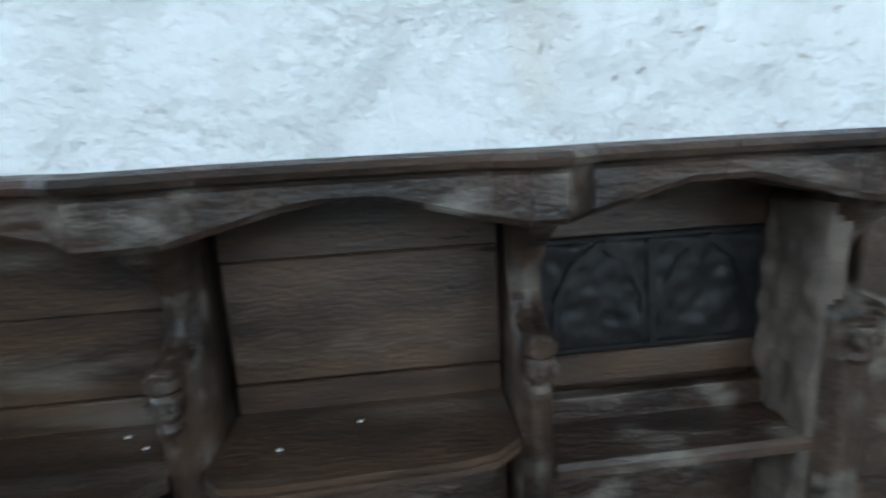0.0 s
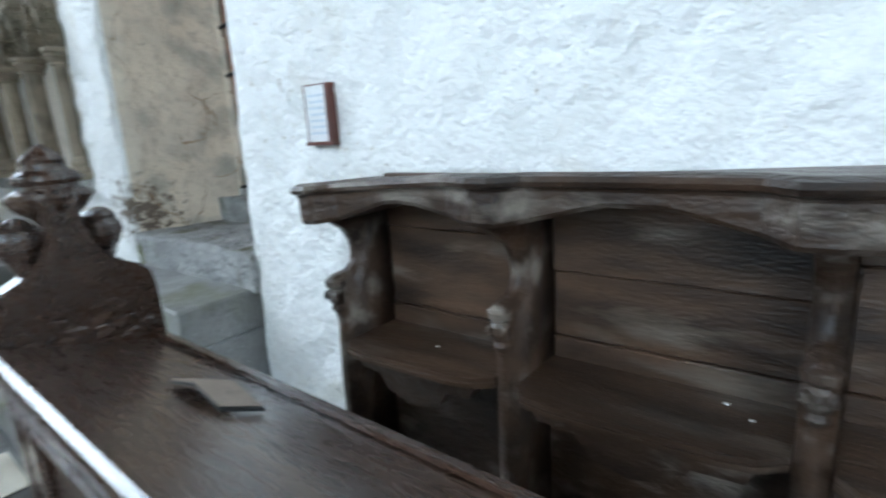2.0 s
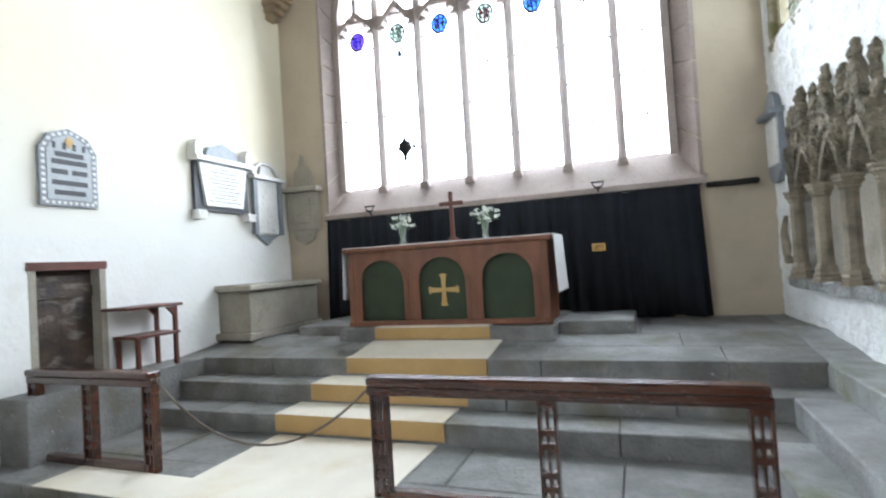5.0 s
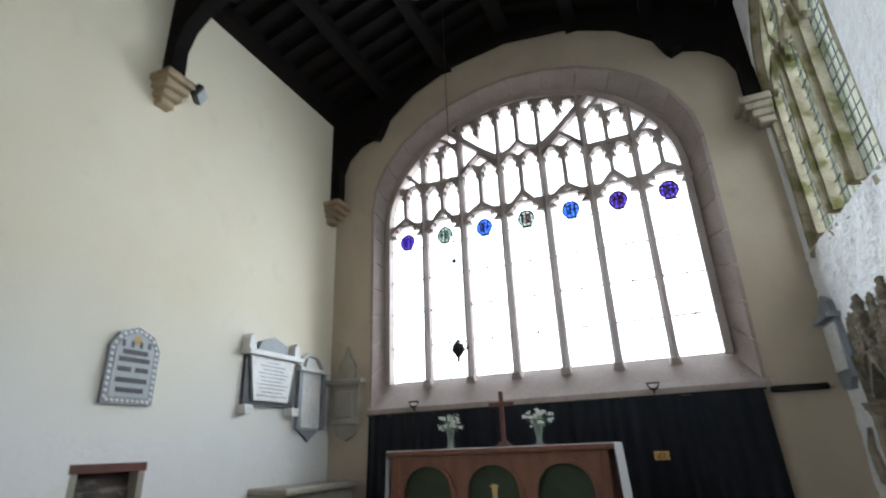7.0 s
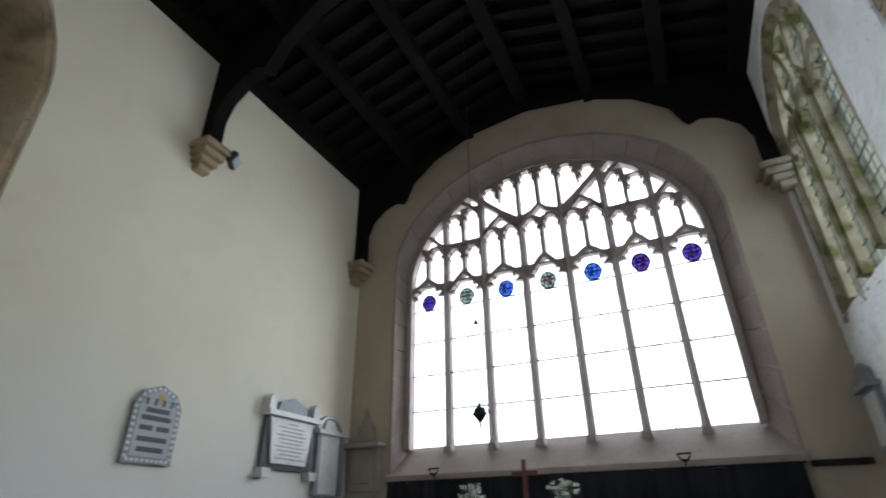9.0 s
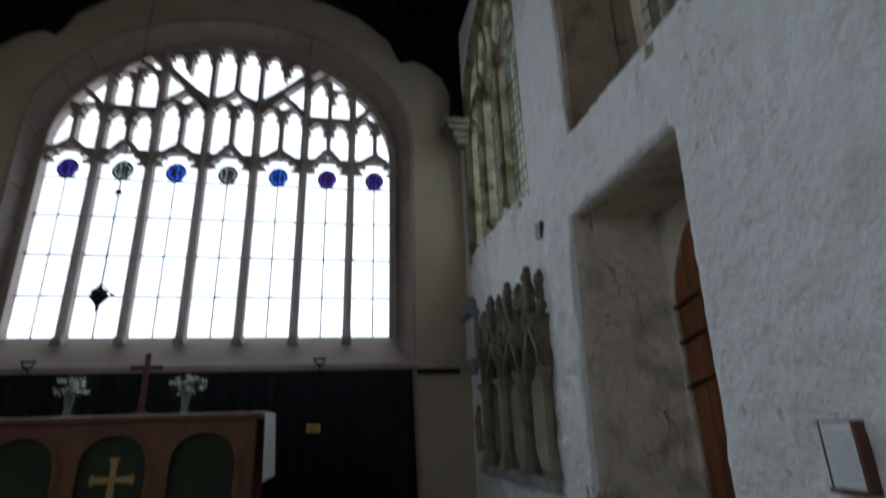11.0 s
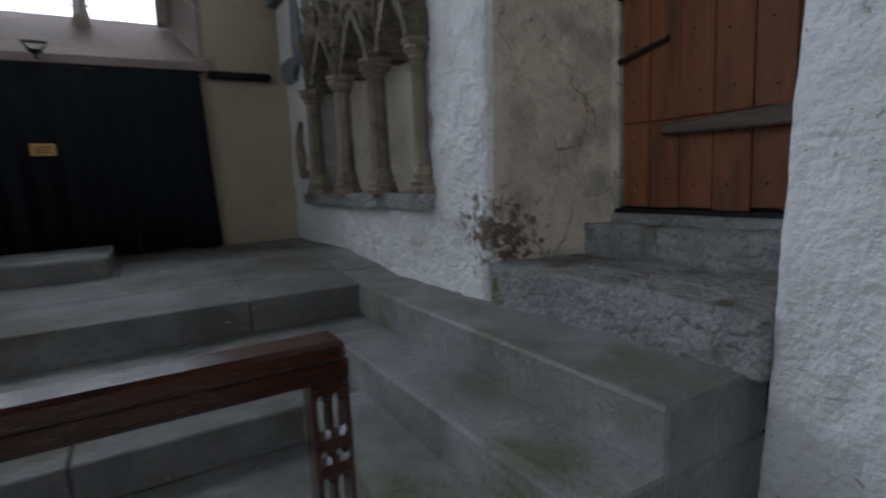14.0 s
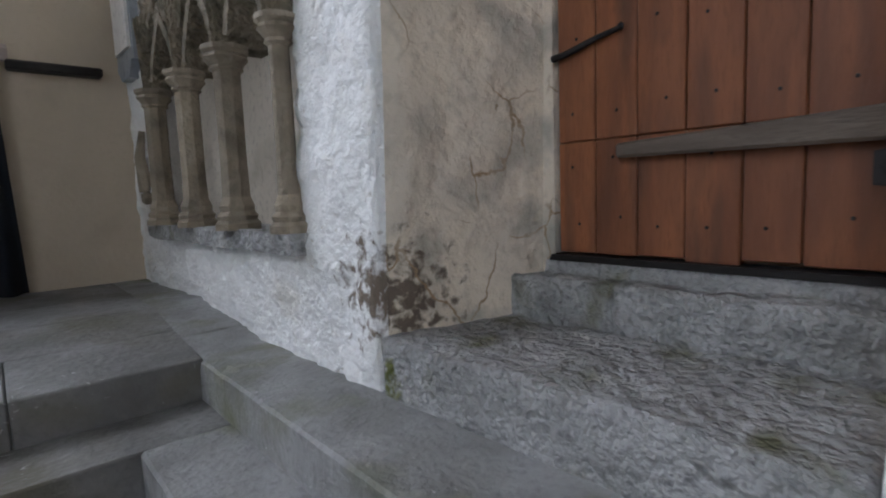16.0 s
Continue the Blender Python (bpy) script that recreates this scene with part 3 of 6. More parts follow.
for sx in (-1, 1):
    xe = MID + sx * 3.75
    hexa(bm, [(MID, -6.3, RIDGE + 0.06), (xe, -6.3, roof_z(xe) + 0.06), (xe, 7.4, roof_z(xe) + 0.06), (MID, 7.4, RIDGE + 0.06),
              (MID, -6.3, RIDGE + 0.2), (xe, -6.3, roof_z(xe) + 0.2), (xe, 7.4, roof_z(xe) + 0.2), (MID, 7.4, RIDGE + 0.2)])
    y = -5.9
    while y < 6.8:
        hexa(bm, [(MID, y, RIDGE - 0.05), (xe, y, roof_z(xe) - 0.05), (xe, y + 0.12, roof_z(xe) - 0.05), (MID, y + 0.12, RIDGE - 0.05),
                  (MID, y, RIDGE + 0.07), (xe, y, roof_z(xe) + 0.07), (xe, y + 0.12, roof_z(xe) + 0.07), (MID, y + 0.12, RIDGE + 0.07)])
        y += 0.33
    for f in (0.33, 0.66):
        xp = MID + sx * 3.2 * f
        box(bm, xp - 0.09, xp + 0.09, -6.0, 6.86, roof_z(xp) - 0.2, roof_z(xp) - 0.02)
    xp = MID + sx * 3.1
    box(bm, xp - 0.14, xp + 0.14, -6.0, 6.86, TOP - 0.12, TOP + 0.1)
box(bm, MID - 0.11, MID + 0.11, -6.0, 6.86, RIDGE - 0.22, RIDGE - 0.02)
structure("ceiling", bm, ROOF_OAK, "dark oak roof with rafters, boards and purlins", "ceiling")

# floors and steps
TREAD = ((2.77, 0.158), (4.06, 0.332), (4.43, 0.505), (4.78, 0.68))
structure("floor", boxed(-5.3, 2.5, -6.2, 7.4, -0.2, -0.012), PAVING, "worn stone floor bed", "floor")
floor_paving = tagged(new("floor_paving"), "large worn stone floor slabs in the aisle", "floor", kind="structure")
rng = random.Random(4)
yy = -6.0
slab_meshes = {}


def slab(parent, x0, x1, y0, y1, z0, z1, mat, gap=0.006, name="slab", bevel=0.008):
    bm = boxed(x0 + gap, x1 - gap, y0 + gap, y1 - gap, z0, z1 + rng.uniform(-0.004, 0.004), bevel)
    for v in bm.verts:
        v.co += Vector((rng.uniform(-1, 1), rng.uniform(-1, 1), rng.uniform(-1, 1))) * 0.003
    return part(name, bm, mat, parent)


while yy < 2.7:
    d = rng.uniform(0.6, 0.8)
    y1 = min(yy + d, 2.77)
    if y1 > 2.6:
        y1 = 2.77
    xx = NORTH
    while xx < 1.7:
        x1 = min(xx + rng.uniform(0.7, 1.3), 1.78)
        if x1 > 1.4:
            x1 = 1.70 - 0.0
        slab(floor_paving, xx, x1, yy, y1, -0.05, 0.0, PAVING)
        xx = x1
        if xx >= 1.7:
            break
    yy = y1

def rise(y):
    """The platform's gentle fall towards its steps."""
    return 0.1 * min(1.0, max(0.0, (y - 4.85) / 0.75))


altar_steps = tagged(new("altar_steps"), "worn grey stone steps up to the altar platform", "steps", kind="structure")
for i, (y0, z) in enumerate(TREAD):
    y1 = TREAD[i + 1][0] + 0.03 if i < 3 else EAST
    x_end = (0.75, 1.02, 1.34, 1.34)[i]
    rows = [y0, y1] if i in (1, 2) else ([y0, 3.4, y1] if i == 0 else [y0, 5.2, 5.6, 6.2, y1])
    for ra, rb in zip(rows, rows[1:]):
        xx = NORTH
        while xx < x_end - 0.01:
            x1 = xx + rng.uniform(0.8, 1.5)
            if x1 > x_end - 0.4:
                x1 = x_end
            if i == 3:
                bm = boxed(xx + 0.002, x1 - 0.002, ra + 0.002, rb - 0.002, 0.5, 0.68, 0.006)
                for v in bm.verts:
                    if v.co.z > 0.6:
                        v.co.z += rise(v.co.y)
                part("slab", bm, STEP_STONE, altar_steps)
            else:
                slab(altar_steps, xx, x1, ra, rb, z - 0.174, z, STEP_STONE, 0.002 if i else 0.003)
            xx = x1
side_steps = tagged(new("side_steps"), "grey stone ledges stepping up to the south wall", "steps", kind="structure")
LEDGES = ((0.75, 1.03, 0.332, 2.66, 4.07), (1.02, 1.345, 0.505, 2.66, 4.44), (1.32, 1.80, 0.68, 2.67, 7.0))


# recess of the south door: jamb plaster, soffit, door wall, stone treads
bm = bmesh.new()
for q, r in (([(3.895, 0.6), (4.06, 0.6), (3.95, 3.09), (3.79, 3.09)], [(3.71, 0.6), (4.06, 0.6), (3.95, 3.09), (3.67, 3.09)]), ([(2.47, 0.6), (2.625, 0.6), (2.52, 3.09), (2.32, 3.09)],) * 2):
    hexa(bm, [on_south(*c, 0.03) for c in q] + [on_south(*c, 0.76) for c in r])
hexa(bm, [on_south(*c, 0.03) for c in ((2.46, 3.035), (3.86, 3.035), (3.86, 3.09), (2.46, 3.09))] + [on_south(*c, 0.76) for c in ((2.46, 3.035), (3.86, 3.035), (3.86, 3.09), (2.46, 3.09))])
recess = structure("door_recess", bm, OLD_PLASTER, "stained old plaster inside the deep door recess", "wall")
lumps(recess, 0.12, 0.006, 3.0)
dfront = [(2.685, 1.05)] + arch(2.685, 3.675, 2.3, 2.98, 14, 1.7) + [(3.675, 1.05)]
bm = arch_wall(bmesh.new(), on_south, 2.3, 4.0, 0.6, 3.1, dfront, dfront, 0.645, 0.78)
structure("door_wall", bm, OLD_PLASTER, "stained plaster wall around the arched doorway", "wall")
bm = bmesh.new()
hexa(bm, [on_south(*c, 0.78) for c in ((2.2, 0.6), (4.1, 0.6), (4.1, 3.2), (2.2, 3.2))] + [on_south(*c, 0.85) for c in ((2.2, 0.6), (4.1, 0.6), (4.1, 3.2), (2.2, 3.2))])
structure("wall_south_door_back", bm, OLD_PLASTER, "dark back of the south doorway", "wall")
door_steps = tagged(new("door_steps"), "broken mossy stone steps below the oak door", "steps", kind="structure")


def rough_block(parent, u0, u1, d0, d1, z0, z1, mat, name, seed, cut=0.06, amp=0.012):
    bm = bmesh.new()
    hexa(bm, [on_south(u0, z0, d0), on_south(u1, z0, d0), on_south(u1, z0, d1), on_south(u0, z0, d1), on_south(u0, z1, d0), on_south(u1, z1, d0), on_south(u1, z1, d1), on_south(u0, z1, d1)])
    bmesh.ops.bevel(bm, geom=bm.edges[:], offset=0.012, segments=1, affect="EDGES")
    for _ in range(5):
        es = [e for e in bm.edges if e.calc_length() > cut]
        if not es:
            break
        bmesh.ops.subdivide_edges(bm, edges=es, cuts=1, use_grid_fill=True)
    bm.normal_update()
    for v in bm.verts:
        v.co += v.normal * amp * noise.fractal(v.co * 6 + Vector((seed, 0, 0)), 0.8, 2.2, 4)
    bmesh.ops.triangulate(bm, faces=bm.faces[:])
    return smooth(part(name, bm, mat, parent))


def ledge_block(x0, x1, y0, y1, z0, z1, seed):
    """A long ledge stone with a worn, chipped arris."""
    bm = boxed(x0, x1, y0, y1, z0, z1, 0.010)
    for _ in range(6):
        es = [e for e in bm.edges if e.calc_length() > 0.07]
        if not es:
            break
        bmesh.ops.subdivide_edges(bm, edges=es, cuts=1, use_grid_fill=True)
    bm.normal_update()
    for v in bm.verts:
        chip = max(0.0, noise.noise(v.co * 7 + Vector((seed, 2, 0))) - 0.15) if v.co.z > z1 - 0.02 and v.co.x < x0 + 0.02 else 0.0
        v.co += v.normal * 0.004 * noise.fractal(v.co * 5 + Vector((seed, 0, 0)), 0.8, 2.2, 4) - Vector((-0.02, 0, 0.03)) * chip
        if v.co.z > 0.6:
            v.co.z += rise(v.co.y)
    bmesh.ops.triangulate(bm, faces=bm.faces[:])
    return part("slab", bm, LEDGE_STONE, side_steps)


for q, (x0, x1, z, y0, y1) in enumerate(LEDGES):
    cuts = [y0, y1] if q < 2 else [y0, 5.1, y1]
    for ya, yb in zip(cuts, cuts[1:]):
        ledge_block(x0 + 0.0015, x1, ya + 0.001, yb - 0.001, z - 0.20, z, q * 3.7 + ya)
    ledge_block(x0 + 0.004, x1, y0 + 0.003, y1, -0.01, z - 0.203, q + 20)
for k, (u0, u1) in enumerate(((2.625, 3.885),)):
    rough_block(door_steps, u0, u1, -0.012 + 0.01 * k, 0.56, 0.66, 0.872 + 0.004 * k, MOSS_STONE, "tread_stone", k, 0.045, 0.014)
for k, (u0, u1) in enumerate(((2.64, 3.36), (3.363, 3.80))):
    rough_block(door_steps, u0, u1, 0.50, 0.80, 0.84, 1.03, MOSS_STONE, "sill_stone", 5 + k, 0.05, 0.014)

# ---- windows ----
GLASS_Y = 0.30


def head_plates(bm, u0, u1, z0, z1, place, d0, d1, cusps=True, n=8):
    """The two cusped corner pieces of a pointed light: what remains of a rectangle above a trefoiled head."""
    c, w = (u0 + u1) / 2, (u1 - u0) / 2
    line = []
    for i in range(n + 1):
        s = i / n
        u = w * math.cos(s * math.pi / 2) ** 0.75
        z = z0 + (z1 - z0) * math.sin(s * math.pi / 2) ** 0.9
        line.append((u, z))
    for sgn in (-1, 1):
        for (ua, za), (ub, zb) in zip(line, line[1:]):
            q = [(c + sgn * ua, za), (c + sgn * ub, zb), (c + sgn * ub, z1 + 0.03), (c + sgn * ua, z1 + 0.03)]
            if abs(ua - ub) > 1e-5:
                hexa(bm, [place(*p, d0) for p in q] + [place(*p, d1) for p in q])
        if cusps:
            for j, reach in ((n // 4, 0.42), (n * 5 // 8, 0.34)):
                (ua, za), (ub, zb), (um, zm) = line[j - 1], line[j + 1], line[j]
                tip = (c + sgn * um * (1 - reach), zm - reach * 0.55 * (zm - z0) - 0.02 * (z1 - z0))
                tri = [(c + sgn * (ua + 0.004), za), (c + sgn * (ub + 0.004), zb), tip]
                prism(bm, tri if sgn > 0 else tri[::-1], place, d0 + 0.01, d1 - 0.01)


def east_head(u):
    """Height of the great window's head at u."""
    s = min(1.0, abs(u - MID - (-0.05)) / 2.23)
    return 5.2 + 1.76 * (1 - s ** 1.95) ** (1 / 1.95)


window_1 = tagged(new("window_1"), "great seven-light traceried east window with clear leaded glass", "window", kind="structure")
CX, PITCH = -1.62, 0.6545
D0, D1 = 0.20, 0.34
for i in range(-3, 4):
    if i < 3:
        u = CX + PITCH * (i + 0.5)
        bm = bmesh.new()
        top = east_head(u) if abs(i + 0.5) > 1 else 6.05
        prism(bm, [(-0.05, D0 + 0.03), (0, D0 - 0.03), (0.05, D0 + 0.03), (0.05, D1), (-0.05, D1)], lambda a, b, d, u=u: on_east(u + a, d, b), 2.70, top + 0.05)
        mullion = part("mullion", bm, WINDOW_STONE, window_1)
        bm = bmesh.new()
        hexa(bm, [on_east(u - 0.05, 2.70, 0.17), on_east(u + 0.05, 2.70, 0.17), on_east(u + 0.05, 2.80, 0.30), on_east(u - 0.05, 2.80, 0.30),
                  on_east(u - 0.07, 2.61, 0.19), on_east(u + 0.07, 2.61, 0.19), on_east(u + 0.07, 2.68, 0.30), on_east(u - 0.07, 2.68, 0.30)])
        part("stooling", bm, WINDOW_STONE, mullion)
    u = CX + PITCH * i
    w = PITCH / 2
    # main head: pointed over the odd lights, ogee over the even ones
    bm = bmesh.new()
    pts = []
    for k in range(13):
        s = k / 12 * 2 - 1
        if i % 2:
            rise = 0.27 * (1 - abs(s)) ** 0.8
        else:
            rise = 0.30 * (0.55 * (1 - abs(s)) ** 1.0 + 0.45 * math.cos(s * math.pi / 2) ** 3)
        pts.append((u + s * w, 5.02 + rise))
    bar(bm, pts, 0.07, on_east, D0, D1)
    head_plates(bm, u - w + 0.04, u + w - 0.04, 4.93, 5.17, on_east, D0 + 0.02, D1 - 0.02)
    part("light_head", bm, WINDOW_STONE, window_1)
    # paired small lights above
    bm = bmesh.new()
    zh = {0: 5.98, 1: 5.95, 2: 5.77, 3: 5.84}[abs(i)]
    bar(bm, [(u, 5.27), (u, zh)], 0.06, on_east, D0 + 0.01, D1 - 0.01)
    for sg in (-1, 1):
        head_plates(bm, min(u, u + sg * w) + 0.03, max(u, u + sg * w) - 0.03, zh - 0.25, zh, on_east, D0 + 0.02, D1 - 0.02)
        bar(bm, [(u + sg * w, zh - 0.13), (u + sg * w * 0.6, zh + 0.02), (u + sg * w * 0.3, zh + 0.02), (u, zh - 0.16)], 0.045, on_east, D0, D1)
    if abs(i) == 2:
        bar(bm, [(u - w, 5.83), (u + w, 5.83)], 0.06, on_east, D0, D1)
        bar(bm, [(u, 5.84), (u, 6.48)], 0.06, on_east, D0 + 0.01, D1 - 0.01)
        for sg in (-1, 1):
            zt = min(6.46, east_head(u + sg * w) - 0.02)
            head_plates(bm, min(u, u + sg * w) + 0.03, max(u, u + sg * w) - 0.03, zt - 0.25, zt, on_east, D0 + 0.02, D1 - 0.02)
        bar(bm, [(u - w, 6.30), (u - w * 0.5, 6.5), (u, 6.60), (u + w * 0.5, 6.5), (u + w, 6.30)], 0.06, on_east, D0, D1)
    if abs(i) == 1:
        bar(bm, [(u - w, 5.86), (u - w * 0.4, 6.06), (u, 6.17), (u + w * 0.4, 6.06), (u + w, 5.86)], 0.06, on_east, D0, D1)
    if abs(i) == 3:
        bar(bm, [(u - w, 5.80), (u - 0.1, 6.03), (u, 6.1), (u + 0.1, 6.03), (u + w, 5.80)], 0.06, on_east, D0, D1)
    if i == 0:
        bar(bm, [(u - w, 6.02), (u - 0.12, 6.10), (u, 6.22), (u + 0.12, 6.10), (u + w, 6.02)], 0.065, on_east, D0, D1)
    part("tracery", bm, WINDOW_STONE, window_1)
# the two great slanting bars and the crowning row of lights
for sg in (-1, 1):
    bm = bmesh.new()
    bar(bm, [(CX + sg * 0.33, 6.0), (CX + sg * 0.62, 6.22), (CX + sg * 0.95, 6.53), (CX + sg * 1.16, 6.72), (CX + sg * 1.3, 6.76)], 0.085, on_east, D0 - 0.01, D1)
    part("slanting_bar", bm, WINDOW_STONE, window_1)
bm = bmesh.new()
for k in range(-3, 4):
    u = CX + k * PITCH / 2
    z0 = 6.2 if k == 0 else 6.05 if abs(k) == 1 else 6.2 + 0.28 * (abs(k) - 1)
    if abs(k) < 3:
        bar(bm, [(u, z0), (u, east_head(u))], 0.06, on_east, D0, D1)
    for sg in (-1, 1):
        if (k > 0 and sg < 0) or (k < 0 and sg > 0) or abs(k) == 3:
            continue
        ua, ub = min(u, u + sg * PITCH / 2), max(u, u + sg * PITCH / 2)
        zt = min(east_head(ua), east_head(ub)) - 0.03
        head_plates(bm, ua + 0.03, ub - 0.03, zt - 0.25, zt, on_east, D0 + 0.02, D1 - 0.02)
        q = [(ua, zt), (ub, zt), (ub, zt + 0.25), (ua, zt + 0.25)]
        hexa(bm, [on_east(*p, D0 + 0.02) for p in q] + [on_east(*p, D1 - 0.02) for p in q])
part("crown_tracery", bm, WINDOW_STONE, window_1)
# rim of stone against the surround
bm = bmesh.new()
bar(bm, [(-3.90, 2.70)] + arch(-3.90, 0.60, 5.2, 6.98, 28, 1.95) + [(0.60, 2.70)], 0.09, on_east, D0 - 0.02, D1)
part("rim", bm, WINDOW_STONE, window_1)
bm = bmesh.new()
for sgn in (1,):
    outline = [(-3.95, 2.68)] + arch(-3.95, 0.65, 5.2, 7.02, 28, 1.95) + [(0.65, 2.68)]
    bm.faces.new([bm.verts.new(on_east(u, z, GLASS_Y)) for u, z in outline])
pane = part("pane", bm, GLASS, window_1, "clear leaded glass")
pane.visible_shadow = False
for i in range(-3, 4):
    u = CX + PITCH * i
    bm = bmesh.new()
    for z in (3.22, 3.74, 4.26, 4.78):
        tube(bm, [on_east(u - 0.28, z, GLASS_Y - 0.012), on_east(u + 0.28, z, GLASS_Y - 0.012)], 0.012, 5)
    tube(bm, [on_east(u, 2.72, GLASS_Y - 0.012), on_east(u, 4.80, GLASS_Y - 0.012)], 0.009, 4)
    for z in (5.38, 5.55, 5.72, 6.12, 6.34):
        if z > east_head(u) - 0.35:
            continue
        tube(bm, [on_east(u - 0.3, z, GLASS_Y - 0.012), on_east(u + 0.3, z, GLASS_Y - 0.012)], 0.008, 4)
    for z in (2.95, 3.48, 4.0, 4.52):
        ball(bm, on_east(u, z, GLASS_Y - 0.014), 0.012, 0, 0, (1, 1, 1), 1)
    # ends of the tie bars that stand out from the mullions
    for k in range(14):
        for sg in (-1, 1):
            tube(bm, [on_east(u + sg * 0.28, 2.80 + k * 0.16, GLASS_Y - 0.012), on_east(u + sg * 0.258, 2.80 + k * 0.16, GLASS_Y - 0.012)], 0.008, 5)
    part("saddle_bars", bm, LEAD, window_1)

ROUND = ((PURPLE_GLASS, BLUE_GLASS), (GREY_GLASS, GREY_GLASS), (BLUE_GLASS, RED_GLASS), (GREY_GLASS, RED_GLASS), (BLUE_GLASS, GREY_GLASS), (PURPLE_GLASS, RED_GLASS), (PURPLE_GLASS, GREY_GLASS))
ROUND_NAME = ("violet", "grey-green", "deep blue", "grey and red", "bright blue", "violet and red", "violet")
for i in range(7):
    u, z = CX + PITCH * (i - 3), 4.915
    r = thing("glass_roundel", ROUND_NAME[i] + " stained glass roundel leaded in the east window", "stained glass", "roundels of the east window")
    bm = bmesh.new()
    vs = [bm.verts.new(on_east(u + 0.115 * math.cos(k * math.pi / 12), z + 0.125 * math.sin(k * math.pi / 12), GLASS_Y - 0.016)) for k in range(24)]
    bm.faces.new(vs)
    d = part("disc", bm, ROUND[i][0], r)
    bm = bmesh.new()
    for k in range(3):
        a = k * 2.1 + i
        vs = [bm.verts.new(on_east(u + 0.05 * math.cos(a) + 0.035 * math.cos(t * math.pi / 4), z + 0.05 * math.sin(a) + 0.04 * math.sin(t * math.pi / 4), GLASS_Y - 0.020)) for t in range(8)]
        bm.faces.new(vs)
    part("device", bm, ROUND[i][1], r, "shield of another colour")
    bm = bmesh.new()
    tube(bm, [on_east(u + 0.118 * math.cos(k * math.pi / 10), z + 0.128 * math.sin(k * math.pi / 10), GLASS_Y - 0.018) for k in range(21)], 0.015, 5)
    tube(bm, [on_east(u + 0.066 * math.cos(k * math.pi / 8), z + 0.072 * math.sin(k * math.pi / 8), GLASS_Y - 0.022) for k in range(17)], 0.008, 5)
    for a, b in (((-0.11, 0.0), (0.11, 0.0)), ((0.0, -0.12), (0.0, 0.12)), ((-0.06, -0.1), (-0.06, 0.1)), ((0.06, -0.1), (0.06, 0.1)), ((-0.1, 0.06), (0.1, 0.06))):
        tube(bm, [on_east(u + a[0], z + a[1], GLASS_Y - 0.024), on_east(u + b[0], z + b[1], GLASS_Y - 0.024)], 0.010, 4)
    part("leading", bm, LEAD, r)


def side_window(name, label, place, front, back, glass_d, mat, mull, stones, tracery_mat, quarry, deep=0.08, wide=0.10, thick=0.6):
    """Stone-lined window in a side wall: splay stones, mullions, a traceried head and leaded quarries."""
    w = tagged(new(name), label, "window", kind="structure")
    k = len(front)
    for i in range(k - 1):
        n_ = stones if i in (0, k - 2) else 1
        for s in range(n_):
            a, b = between(front[i], front[i + 1], s / n_ + 0.002), between(front[i], front[i + 1], (s + 1) / n_ - 0.002)
            a2, b2 = between(back[i], back[i + 1], s / n_ + 0.002), between(back[i], back[i + 1], (s + 1) / n_ - 0.002)
            c = Vector(((front[0][0] + front[-1][0]) / 2, front[0][1] + 1.5))

            def inn(p, q=0.065):
                v = Vector(p) + (c - Vector(p)).normalized() * q
                return (v.x, v.y)
            bm = bmesh.new()
            out_ = 0.006 * math.sin(7.3 * s + 3.1 * i)
            m0, m1 = between(a, a2, 0.52), between(b, b2, 0.52)
            dm = 0.03 + (thick - 0.03) * 0.52
            hexa(bm, [place(*a, 0.022 + out_), place(*b, 0.022 + out_), place(*inn(b, 0.12), 0.022 + out_), place(*inn(a, 0.12), 0.022 + out_),
                      place(*m0, dm), place(*m1, dm), place(*inn(m1, 0.10), dm), place(*inn(m0, 0.10), dm)])
            hexa(bm, [place(*a, 0.03), place(*b, 0.03), place(*inn(b), 0.03), place(*inn(a), 0.03),
                      place(*a2, thick), place(*b2, thick), place(*inn(b2), thick), place(*inn(a2), thick)])
            part("splay_stone", bm, mat, w)
    # sloping sill
    bm = bmesh.new()
    f0, f1, b0, b1 = front[0], front[-1], back[0], back[-1]
    hexa(bm, [place(f0[0], f0[1] + 0.004, 0.01), place(f1[0], f1[1] + 0.004, 0.01), place(f1[0], f1[1] - 0.1, 0.01), place(f0[0], f0[1] - 0.1, 0.01),
              place(b0[0], b0[1] + 0.02, thick), place(b1[0], b1[1] + 0.02, thick), place(b1[0], b1[1] - 0.14, thick), place(b0[0], b0[1] - 0.14, thick)])
    part("sill_slope", bm, mat, w)
    u0, u1 = back[0][0], back[-1][0]
    spring = back[1][1]
    apex = max(z for _, z in back)
    lights = mull + 1
    lw = (u1 - u0) / lights
    bm = bmesh.new()
    for m_ in range(1, lights):
        u = u0 + lw * m_
        bar(bm, [(u, back[0][1]), (u, spring + 0.15)], wide, place, glass_d - deep, glass_d + 0.06)
        bar(bm, [(u, back[0][1]), (u, spring + 0.1)], wide * 0.5, place, glass_d - deep - 0.05, glass_d - deep)
    for m_ in range(lights):
        ua, ub = u0 + lw * m_, u0 + lw * (m_ + 1)
        head_plates(bm, ua + 0.03, ub - 0.03, spring - 0.25, spring + 0.15, place, glass_d - 0.05, glass_d + 0.04)
        bar(bm, [(ua, spring - 0.1), (ua + lw * 0.25, spring + 0.14), (ua + lw / 2, spring + 0.22), (ub - lw * 0.25, spring + 0.14), (ub, spring - 0.1)], 0.10, place, glass_d - 0.07, glass_d + 0.05)
    for m_ in range(1, lights):
        u = u0 + lw * m_
